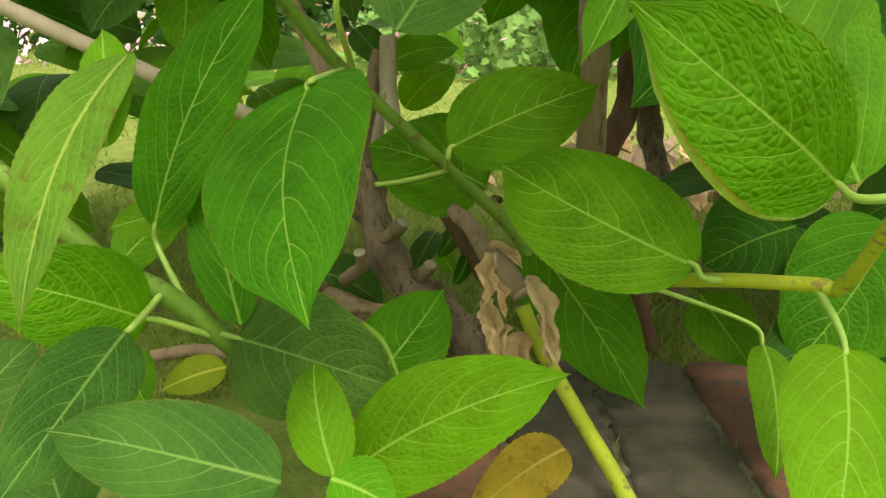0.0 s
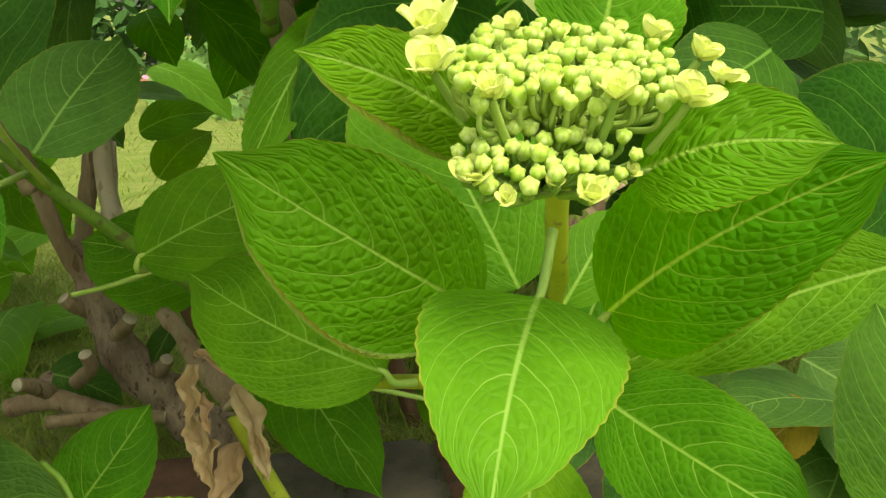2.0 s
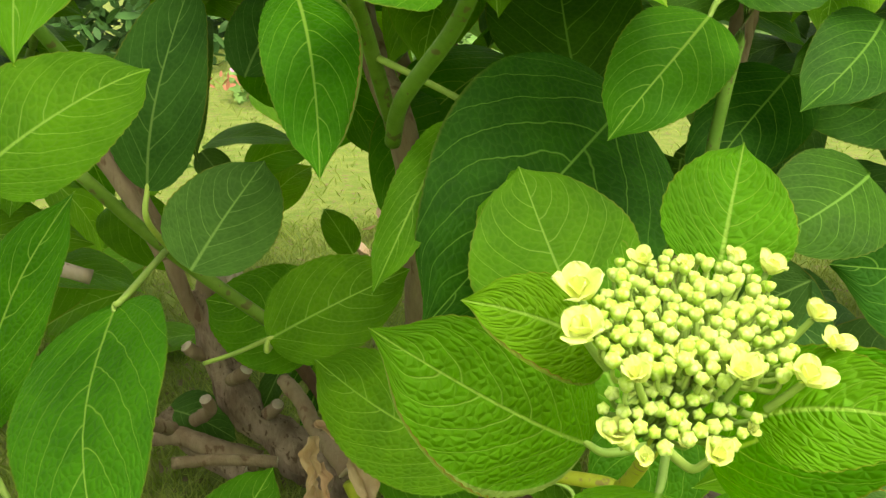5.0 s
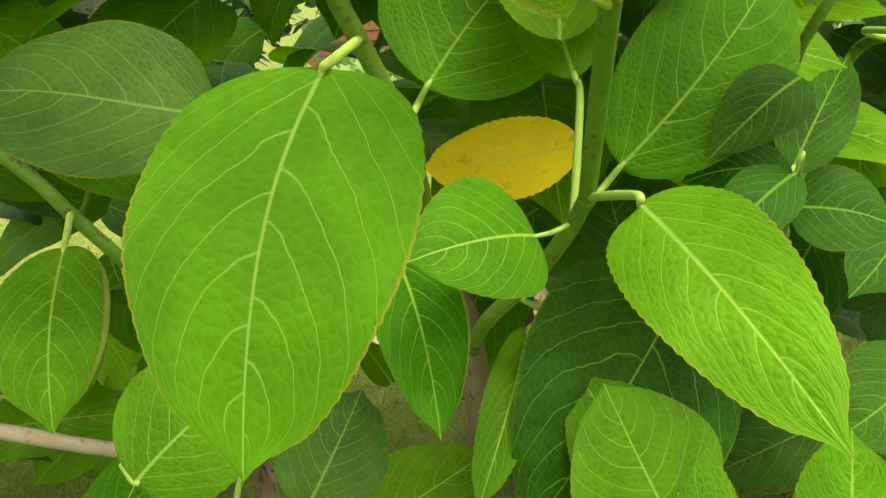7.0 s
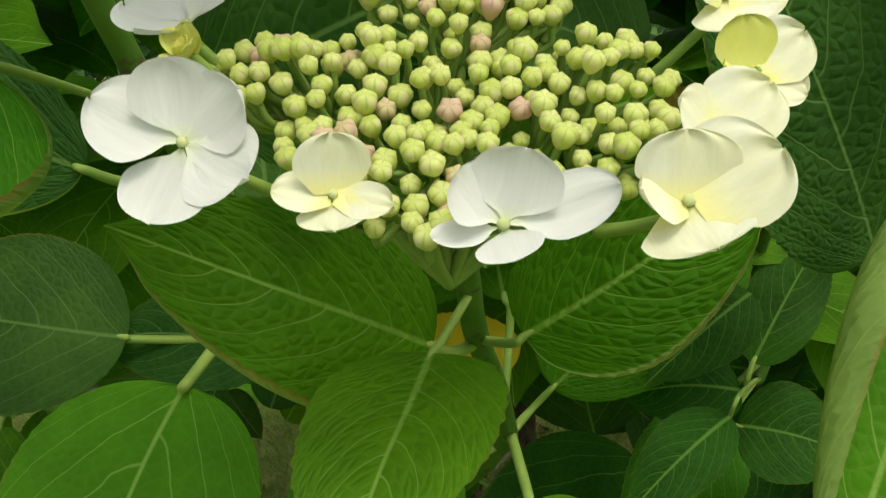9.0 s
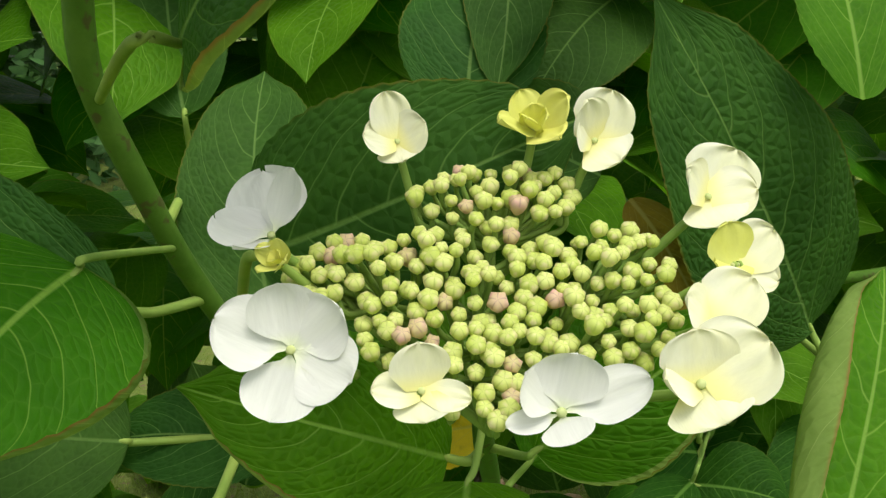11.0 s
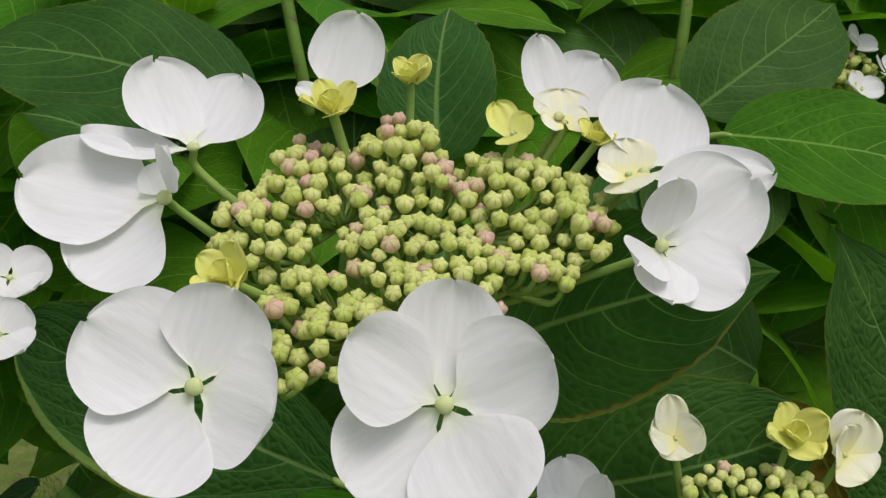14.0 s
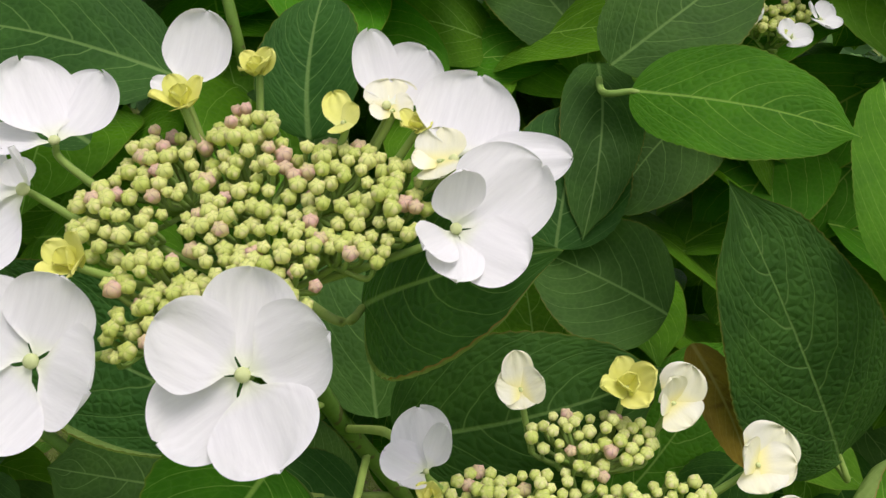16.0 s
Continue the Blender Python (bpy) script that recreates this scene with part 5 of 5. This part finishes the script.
shoot1_head = flower_head(shoot1, (0.1335, 0.1940, 0.2600), (0.9983, 0.0391, -0.0434), (-0.0287, 0.9756, 0.2176), (0.137, 0.212, 0.240), 0.0036, 0.0038, 'lime', [(-0.0074, 0.021, 0.0075, 0.0121), (0.0049, 0.0245, 0.0085, 0.0107), (0.0156, 0.0239, 0.0087, 0.0108), (0.0215, 0.0129, 0.0049, 0.0116), (-0.0174, 0.008, 0.0061, 0.0114), (-0.0076, 0.0036, 0.0089, 0.0111), (0.0038, 0.0027, 0.0091, 0.0111), (0.0131, -0.0026, 0.0062, 0.0107), (-0.0182, -0.0099, 0.007, 0.0069), (-0.0068, -0.0102, 0.0048, 0.0064), (0.0021, -0.0111, 0.0073, 0.007), (0.011, -0.0125, 0.0037, 0.0064), (-0.0249, -0.0055, 0.0026, 0.0135)], 0.001, 0.35)
flower_head(shoot1, (0.1225, 0.1800, 0.2455), (0.9996, -0.0296, 0.0010), (0.0201, 0.7019, 0.7120), (0.137, 0.212, 0.235), 0.0035, 0.0038, 'lime', [(-0.0123, 0.0027, 0.0044, 0.0041), (-0.0049, 0.0048, 0.0059, 0.0044), (0.0029, 0.0048, 0.0066, 0.0044), (0.0098, 0.0028, 0.006, 0.0048), (-0.0048, -0.0014, 0.0064, 0.0047), (0.0045, -0.0022, 0.007, 0.0051), (0.0132, -0.001, 0.0043, 0.0049), (-0.012, -0.0027, 0.0043, 0.0033), (-0.0008, -0.0057, 0.0069, 0.0029), (0.0091, -0.006, 0.0053, 0.0033), (-0.002, 0.008, 0.006, 0.0022)], 0.001, 0.5)
floret(shoot1, (0.1049, 0.2024, 0.2665), (-0.26, -0.43, 0.87), 0.0113, 'lime', 0.45, (0.1114, 0.2027, 0.2561))
floret(shoot1, (0.1036, 0.1933, 0.2600), (-0.27, -0.43, 0.86), 0.0116, 'lime', 0.45, (0.1104, 0.1959, 0.2497))
floret(shoot1, (0.1111, 0.1772, 0.2560), (-0.21, -0.43, 0.88), 0.0072, 'lime', 0.45, (0.1161, 0.1838, 0.2457))
floret(shoot1, (0.1236, 0.1839, 0.2569), (-0.10, -0.44, 0.89), 0.0056, 'lime', 0.45, (0.1255, 0.1888, 0.2465))
floret(shoot1, (0.1350, 0.1770, 0.2548), (0.01, -0.44, 0.90), 0.0082, 'lime', 0.45, (0.1341, 0.1836, 0.2444))
floret(shoot1, (0.1486, 0.1751, 0.2536), (0.14, -0.44, 0.89), 0.0097, 'lime', 0.45, (0.1443, 0.1822, 0.2433))
floret(shoot1, (0.1601, 0.1939, 0.2604), (0.24, -0.43, 0.87), 0.0081, 'lime', 0.45, (0.1528, 0.1963, 0.2500))
floret(shoot1, (0.1614, 0.1869, 0.2556), (0.25, -0.43, 0.87), 0.0076, 'lime', 0.45, (0.1538, 0.1911, 0.2452))
floret(shoot1, (0.1609, 0.2201, 0.2630), (0.26, -0.43, 0.87), 0.0087, 'lime', 0.45, (0.1532, 0.2160, 0.2526))
floret(shoot1, (0.1275, 0.2251, 0.2658), (-0.05, -0.44, 0.90), 0.0070, 'lime', 0.45, (0.1281, 0.2197, 0.2554))
floret(shoot1, (0.1538, 0.2270, 0.2649), (0.20, -0.43, 0.88), 0.0058, 'lime', 0.45, (0.1478, 0.2211, 0.2545))
floret(shoot1, (0.1384, 0.2227, 0.2647), (0.05, -0.44, 0.90), 0.0049, 'lime', 0.45, (0.1363, 0.2179, 0.2543))
floret(shoot1, (0.1085, 0.1805, 0.2403), (-0.19, -0.65, 0.74), 0.0081, 'lime', 0.45, (0.1171, 0.1896, 0.2379))
floret(shoot1, (0.1300, 0.1753, 0.2363), (-0.03, -0.66, 0.75), 0.0075, 'lime', 0.45, (0.1321, 0.1860, 0.2340))
floret(shoot1, (0.1136, 0.1761, 0.2367), (-0.15, -0.65, 0.74), 0.0046, 'lime', 0.45, (0.1206, 0.1866, 0.2343))
floret(shoot1, (0.1396, 0.1792, 0.2399), (0.05, -0.66, 0.75), 0.0035, 'lime', 0.45, (0.1388, 0.1887, 0.2375))
floret(shoot1, (0.1234, 0.1781, 0.2386), (-0.08, -0.66, 0.75), 0.0049, 'lime', 0.45, (0.1275, 0.1879, 0.2362))
shoot2_head = flower_head(shoot2, (0.072, 0.175, 0.507), (0.981, -0.176, -0.081), (0.189, 0.775, 0.603), (0.074, 0.187, 0.474), 0.0031, 0.0037, 'round', [(0.004, 0.027, 0.017, 0.008), (0.001, 0.017, 0.006, 0.006), (-0.024, 0.008, 0.012, 0.008), (-0.015, 0.002, 0.008, 0.006), (-0.017, -0.006, 0.006, 0.005), (-0.031, 0.005, 0.004, 0.005), (0.026, 0.009, 0.010, 0.010), (0.028, -0.003, 0.008, 0.008), (0.020, -0.002, 0.007, 0.010), (-0.001, 0.003, 0.006, 0.006), (0.001, -0.006, 0.011, 0.009), (-0.003, -0.015, 0.009, 0.007), (0.010, -0.009, 0.008, 0.005), (0.001, -0.022, 0.004, 0.003), (0.012, 0.007, 0.008, 0.008), (-0.009, 0.011, 0.008, 0.006)])
floret(shoot2, (0.037, 0.169, 0.504), (-0.12, -0.81, 0.58), 0.020, 'white', 0.75, (0.048, 0.179, 0.494), [(-160, 0.0120, 0.014, 2), (-62, 0.0135, 0.014, 16), (128, 0.0120, 0.013, 10), (62, 0.0115, 0.012, 28), (0, 0.0115, 0.013, 32)])
floret(shoot2, (0.057, 0.160, 0.497), (-0.09, -0.69, 0.72), 0.016, 'cream', 0.50, (0.062, 0.172, 0.490), [(-80, 0.008, 0.006, 15), (3, 0.008, 0.009, 50), (112, 0.008, 0.005, 10), (180, 0.005, 0.009, 5)])
floret(shoot2, (0.078, 0.152, 0.493), (-0.09, -0.69, 0.72), 0.022, 'white', 0.60, (0.077, 0.167, 0.487), [(-40, 0.009, 0.010, 35), (25, 0.010, 0.012, 40), (80, 0.015, 0.009, 10), (-95, 0.009, 0.005, 3), (170, 0.005, 0.009, 0)])
floret(shoot2, (0.102, 0.152, 0.494), (-0.09, -0.69, 0.72), 0.021, 'cream', 0.60, (0.094, 0.167, 0.487), [(-85, 0.007, 0.008, 35), (5, 0.009, 0.012, 45), (68, 0.013, 0.014, 25), (165, 0.007, 0.014, 8)])
floret(shoot2, (0.109, 0.161, 0.501), (0.01, -0.71, 0.71), 0.015, 'cream', 0.45, (0.099, 0.173, 0.493), [(55, 0.011, 0.011, 20), (-55, 0.007, 0.009, 40), (175, 0.005, 0.009, 10)])
floret(shoot2, (0.117, 0.169, 0.508), (0.01, -0.71, 0.71), 0.011, 'yellow', 0.40, (0.104, 0.179, 0.497), [(-5, 0.008, 0.009, 48), (-85, 0.004, 0.007, 30), (180, 0.003, 0.006, 10)])
floret(shoot2, (0.118, 0.169, 0.508), (0.10, -0.75, 0.65), 0.010, 'cream', 0.50, (0.104, 0.179, 0.497), [(62, 0.010, 0.009, 22), (120, 0.008, 0.007, 6)])
floret(shoot2, (0.119, 0.182, 0.518), (-0.09, -0.69, 0.72), 0.017, 'cream', 0.45, (0.106, 0.188, 0.504), [(42, 0.0115, 0.013, 22), (-50, 0.008, 0.009, 58), (95, 0.009, 0.010, 20), (175, 0.007, 0.011, 14)])
floret(shoot2, (0.036, 0.190, 0.519), (-0.23, -0.31, 0.92), 0.020, 'white', 0.50, (0.048, 0.193, 0.505), [(-20, 0.018, 0.016, 15), (-75, 0.012, 0.013, 20), (35, 0.013, 0.009, 45), (-140, 0.008, 0.010, 20)])
floret(shoot2, (0.063, 0.205, 0.532), (-0.09, -0.69, 0.72), 0.014, 'cream', 0.40, (0.066, 0.204, 0.514), [(-8, 0.0105, 0.008, 38), (78, 0.007, 0.009, 42), (-80, 0.007, 0.009, 30), (175, 0.005, 0.008, 12)])
floret(shoot2, (0.091, 0.202, 0.532), (-0.09, -0.69, 0.72), 0.013, 'yellow', 0.40, (0.086, 0.202, 0.514))
floret(shoot2, (0.102, 0.197, 0.529), (-0.09, -0.69, 0.72), 0.015, 'cream', 0.50, (0.094, 0.199, 0.512), [(35, 0.0110, 0.011, 34), (-55, 0.006, 0.010, 62), (-20, 0.009, 0.008, 70), (150, 0.007, 0.011, 12)])
floret(shoot2, (0.037, 0.185, 0.515), (-0.40, -0.54, 0.74), 0.007, 'yellow', 0.30, (0.048, 0.190, 0.502))
shoot3_head = flower_head(shoot3, (-0.004, 0.179, 0.588), (0.989, -0.146, 0.006), (0.112, 0.782, 0.613), (0.001, 0.193, 0.568), 0.0030, 0.0038, 'green', [(-0.019, 0.019, 0.011, 0.012), (-0.028, 0.006, 0.009, 0.010), (-0.002, 0.025, 0.009, 0.012), (0.003, 0.014, 0.012, 0.012), (0.019, 0.015, 0.012, 0.012), (0.030, 0.009, 0.010, 0.013), (-0.003, 0.003, 0.010, 0.009), (0.010, -0.001, 0.009, 0.009), (-0.010, -0.019, 0.009, 0.009), (-0.017, -0.012, 0.009, 0.008), (-0.001, -0.010, 0.009, 0.008), (-0.018, -0.024, 0.006, 0.005), (0.013, -0.012, 0.005, 0.005), (0.026, -0.003, 0.007, 0.005)], blush=0.14)
floret(shoot3, (-0.001, 0.149, 0.568), (-0.12, -0.87, 0.48), 0.038, 'white', 0.95, (-0.001, 0.166, 0.563), [(-124, 0.0190, 0.020, 0), (157, 0.0195, 0.022, 18), (70, 0.0185, 0.020, 19), (8, 0.0195, 0.019, 9), (-58, 0.0185, 0.018, 20)])
floret(shoot3, (-0.040, 0.157, 0.570), (-0.21, -0.83, 0.52), 0.038, 'white', 0.95, (-0.028, 0.172, 0.565), [(-142, 0.0175, 0.025, 12), (22, 0.0165, 0.019, 13), (112, 0.0155, 0.020, 16), (-58, 0.0205, 0.022, 12)])
floret(shoot3, (-0.048, 0.191, 0.595), (-0.35, -0.74, 0.57), 0.038, 'white', 0.80, (-0.034, 0.196, 0.582), [(-136, 0.021, 0.029, 10), (-84, 0.028, 0.025, 14), (52, 0.014, 0.008, 60), (-22, 0.007, 0.008, 35)])
floret(shoot3, (-0.044, 0.202, 0.603), (-0.05, -0.35, 0.93), 0.033, 'white', 0.70, (-0.030, 0.203, 0.588), [(30, 0.020, 0.018, 25), (-28, 0.022, 0.020, 35), (-95, 0.021, 0.016, 10)])
floret(shoot3, (-0.016, 0.209, 0.612), (-0.09, -0.68, 0.73), 0.024, 'white', 0.35, (-0.011, 0.208, 0.594), [(18, 0.020, 0.016, 25), (-65, 0.008, 0.006, 10)])
floret(shoot3, (0.030, 0.198, 0.609), (-0.09, -0.68, 0.73), 0.027, 'white', 0.45, (0.021, 0.201, 0.592), [(-14, 0.018, 0.011, 25), (42, 0.016, 0.017, 15)])
floret(shoot3, (0.041, 0.168, 0.588), (0.22, -0.78, 0.59), 0.032, 'white', 0.70, (0.012, 0.190, 0.571), [(58, 0.0225, 0.022, 20), (130, 0.0160, 0.017, 16), (0, 0.013, 0.012, 50), (-120, 0.011, 0.011, 25), (-165, 0.012, 0.012, 12)])
floret(shoot3, (0.043, 0.183, 0.599), (0.01, -0.69, 0.72), 0.029, 'white', 0.60, (0.012, 0.192, 0.574), [(22, 0.021, 0.023, 12), (98, 0.025, 0.015, 5)])
floret(shoot3, (0.040, 0.183, 0.599), (-0.30, -0.46, 0.84), 0.014, 'cream', 0.40, (0.028, 0.190, 0.585), [(0, 0.008, 0.010, 30), (-80, 0.006, 0.007, 25), (170, 0.005, 0.009, 8)])
floret(shoot3, (0.031, 0.197, 0.608), (-0.08, -0.56, 0.82), 0.012, 'cream', 0.40, (0.022, 0.199, 0.592), [(0, 0.008, 0.011, 30), (-80, 0.005, 0.007, 25), (80, 0.005, 0.007, 25)])
floret(shoot3, (-0.016, 0.206, 0.610), (-0.07, -0.50, 0.86), 0.011, 'yellow', 0.40, (-0.011, 0.206, 0.593))
floret(shoot3, (0.001, 0.212, 0.616), (-0.07, -0.50, 0.86), 0.0095, 'yellow', 0.40, (0.000, 0.210, 0.597))
floret(shoot3, (0.020, 0.196, 0.606), (-0.38, -0.49, 0.78), 0.013, 'yellow', 0.45, (0.014, 0.199, 0.590), [(-30, 0.010, 0.006, 15), (50, 0.005, 0.006, 30), (180, 0.003, 0.006, 10)])
floret(shoot3, (-0.035, 0.174, 0.583), (-0.47, -0.57, 0.67), 0.011, 'yellow', 0.45, (-0.024, 0.184, 0.574))
floret(shoot3, (0.036, 0.191, 0.605), (-0.07, -0.50, 0.86), 0.007, 'yellow', 0.40, (0.025, 0.195, 0.589))

# other heads, further off in the shrub
for place, turn, n_big, wide in (((-0.112, 0.551, 0.432), 0.0, 4, 0.026), ((0.250, 0.445, 0.615), 0.3, 5, 0.022), ((-0.135, 0.290, 0.548), 0.5, 6, 0.024)):
    far = thing("flowering_shoot", "hydrangea shoot with a half-open white lacecap head", "flowering shoot", "hydrangea flower shoots")
    c = Vector(place)
    ex, ey = Vector((1, turn * 0.3, 0)).normalized(), Vector((-turn * 0.2, 0.75, 0.65)).normalized()
    ey = (ey - ey.dot(ex) * ex).normalized()
    stem(far, "stem", [c - Vector((0, 0, 0.01)), c + Vector((-0.01, 0.03, -0.05)), c + Vector((-0.05, 0.12, -0.12)), c + Vector((-0.12, 0.30, -0.16))], 0.0025, 0.0035, "stem_green")
    flower_head(far, c, ex, ey, c - Vector((0, 0, 0.02)), 0.005, 0.0055, "green", [(-0.009, 0.0, 0.011, 0.009), (0.009, 0.003, 0.011, 0.009), (0.0, -0.009, 0.009, 0.008)])
    for k in range(n_big):
        a = k * 2 * math.pi / n_big + turn * 3
        q = c + ex * math.cos(a) * wide + ey * math.sin(a) * wide * 0.85
        floret(far, q, Vector((math.cos(a) * 0.3, -0.6, 0.7)), wide, "white", 0.7, c - Vector((0, 0, 0.012)))

# leaves deeper in the shrub
FILL = []
for k in range(6):
    bm = blade(0.11, 0.066, 0.1, 0.12, 900 + k, 1.0, 26, 8, 30)
    me = bpy.data.meshes.new("leaf")
    bm.to_mesh(me)
    bm.free()
    me.polygons.foreach_set("use_smooth", [True] * len(me.polygons))
    me.materials.append(LEAF["old"])
    FILL.append(me)


def fill(n, area, seed):
    rnd = random.Random(seed)
    x0, x1, y0, y1, z0, z1 = area
    for _ in range(n):
        p = Vector((rnd.uniform(x0, x1), rnd.uniform(y0, y1), rnd.uniform(z0, z1)))
        a = rnd.uniform(0, 2 * math.pi)
        way = Vector((math.cos(a), math.sin(a) * 0.6 - 0.2, rnd.uniform(-0.9, 0.3)))
        ob = new("leaf", rnd.choice(FILL))
        ob.parent, ob.color = shrub, (0.25, 0, 0, 1)
        s = rnd.uniform(0.7, 1.15)
        ob.matrix_basis = Matrix.Translation(p) @ facing(p, p + way, (rnd.uniform(-0.4, 0.4), rnd.uniform(-0.9, -0.1), 0.9)) @ Matrix.Diagonal((s, s, s, 1))


fill(16, (0.20, 0.50, 0.37, 0.50, 0.00, 0.10), 30)
fill(56, (0.20, 0.85, 0.50, 0.85, 0.02, 0.40), 31)
fill(22, (-0.62, -0.16, 0.55, 1.0, 0.0, 0.38), 34)


def inner_leaves(name, n, area, seed, mat):
    """The crowded leaves deep in the shrub, as one mesh."""
    rnd = random.Random(seed)
    x0, x1, y0, y1, z0, z1 = area
    blades = []
    for k in range(5):
        bm = blade(0.12, 0.075, 0.12, 0.15, 700 + k, 0.5, 14, 5, 14)
        me = bpy.data.meshes.new("blade")
        bm.to_mesh(me)
        bm.free()
        co = np.empty(len(me.vertices) * 3)
        me.vertices.foreach_get("co", co)
        uvs = []
        for layer in ("shape", "size"):
            uv = np.empty(len(me.loops) * 2)
            me.uv_layers[layer].data.foreach_get("uv", uv)
            uvs.append(uv)
        blades.append((co.reshape(-1, 3), [list(p.vertices) for p in me.polygons], uvs))
        bpy.data.meshes.remove(me)
    verts, faces, maps = [], [], ([], [])
    count = 0
    for _ in range(n):
        co, polys, uvs = rnd.choice(blades)
        p = Vector((rnd.uniform(x0, x1), rnd.uniform(y0, y1), rnd.uniform(z0, z1)))
        a, s = rnd.uniform(0, 2 * math.pi), rnd.uniform(0.7, 1.2)
        turn = facing(p, p + Vector((math.cos(a), math.sin(a) * 0.6 - 0.2, rnd.uniform(-0.9, 0.2))), (rnd.uniform(-0.4, 0.4), rnd.uniform(-0.9, 0.0), 0.9))
        verts.append(co * s @ np.array(turn.to_3x3()).T + np.array(p))
        faces += [[count + i for i in q] for q in polys]
        count += len(co)
        maps[0].append(uvs[0])
        maps[1].append(uvs[1])
    me = bpy.data.meshes.new(name)
    me.from_pydata(np.concatenate(verts).tolist(), [], faces)
    for layer, data in zip(("shape", "size"), maps):
        me.uv_layers.new(name=layer).data.foreach_set("uv", np.concatenate(data))
    me.polygons.foreach_set("use_smooth", [True] * len(me.polygons))
    me.materials.append(mat)
    ob = tagged(new(name, me), kind="stuff")
    ob.parent, ob.color = shrub, (0.25, 0, 0, 1)
    return ob


inner_leaves("inner_foliage", 210, (-0.60, 0.85, 0.56, 0.74, 0.40, 0.80), 51, LEAF["mature"])
inner_leaves("inner_foliage", 90, (0.10, 0.75, 0.47, 0.60, 0.34, 0.70), 52, LEAF["mature"])
# added layer overhead, mostly unseen, to cast shade on the leaves below
inner_leaves("inner_foliage", 76, (-0.50, 0.70, 0.58, 0.74, 0.78, 1.0), 53, LEAF["mature"])
inner_leaves("inner_foliage", 30, (-0.70, -0.16, 0.60, 0.95, 0.10, 0.42), 54, LEAF["mature"])
inner_leaves("inner_foliage", 26, (-0.30, 0.14, 0.70, 0.92, 0.36, 0.46), 55, LEAF["fresh"])
# not younger leaves: the lighter green stands in for light from behind
inner_leaves("inner_foliage", 20, (-0.42, 0.0, 0.80, 1.15, -0.02, 0.22), 57, LEAF["young"])
inner_leaves("inner_foliage", 10, (-0.14, 0.16, 0.76, 0.95, 0.31, 0.37), 56, LEAF["fresh"])
inner_leaves("inner_foliage", 14, (-0.60, -0.26, 0.72, 0.95, 0.12, 0.32), 58, LEAF["mature"])
inner_leaves("inner_foliage", 60, (0.30, 0.80, 0.66, 0.92, 0.10, 0.44), 59, LEAF["old"])
inner_leaves("inner_foliage", 60, (-0.25, 0.45, 0.50, 0.58, 0.48, 0.68), 61, LEAF["fresh"])
inner_leaves("inner_foliage", 60, (-0.45, 0.60, 0.66, 0.82, 0.92, 1.18), 62, LEAF["old"])
inner_leaves("inner_foliage", 26, (0.00, 0.16, 0.53, 0.60, 0.46, 0.59), 63, LEAF["mature"])
inner_leaves("inner_foliage", 26, (-0.24, 0.02, 0.56, 0.68, 0.58, 0.74), 64, LEAF["old"])
inner_leaves("inner_foliage", 40, (-0.20, 0.22, 0.47, 0.55, 0.45, 0.66), 65, LEAF["mature"])
inner_leaves("inner_foliage", 16, (0.02, 0.30, 0.62, 0.74, 0.24, 0.34), 66, LEAF["mature"])
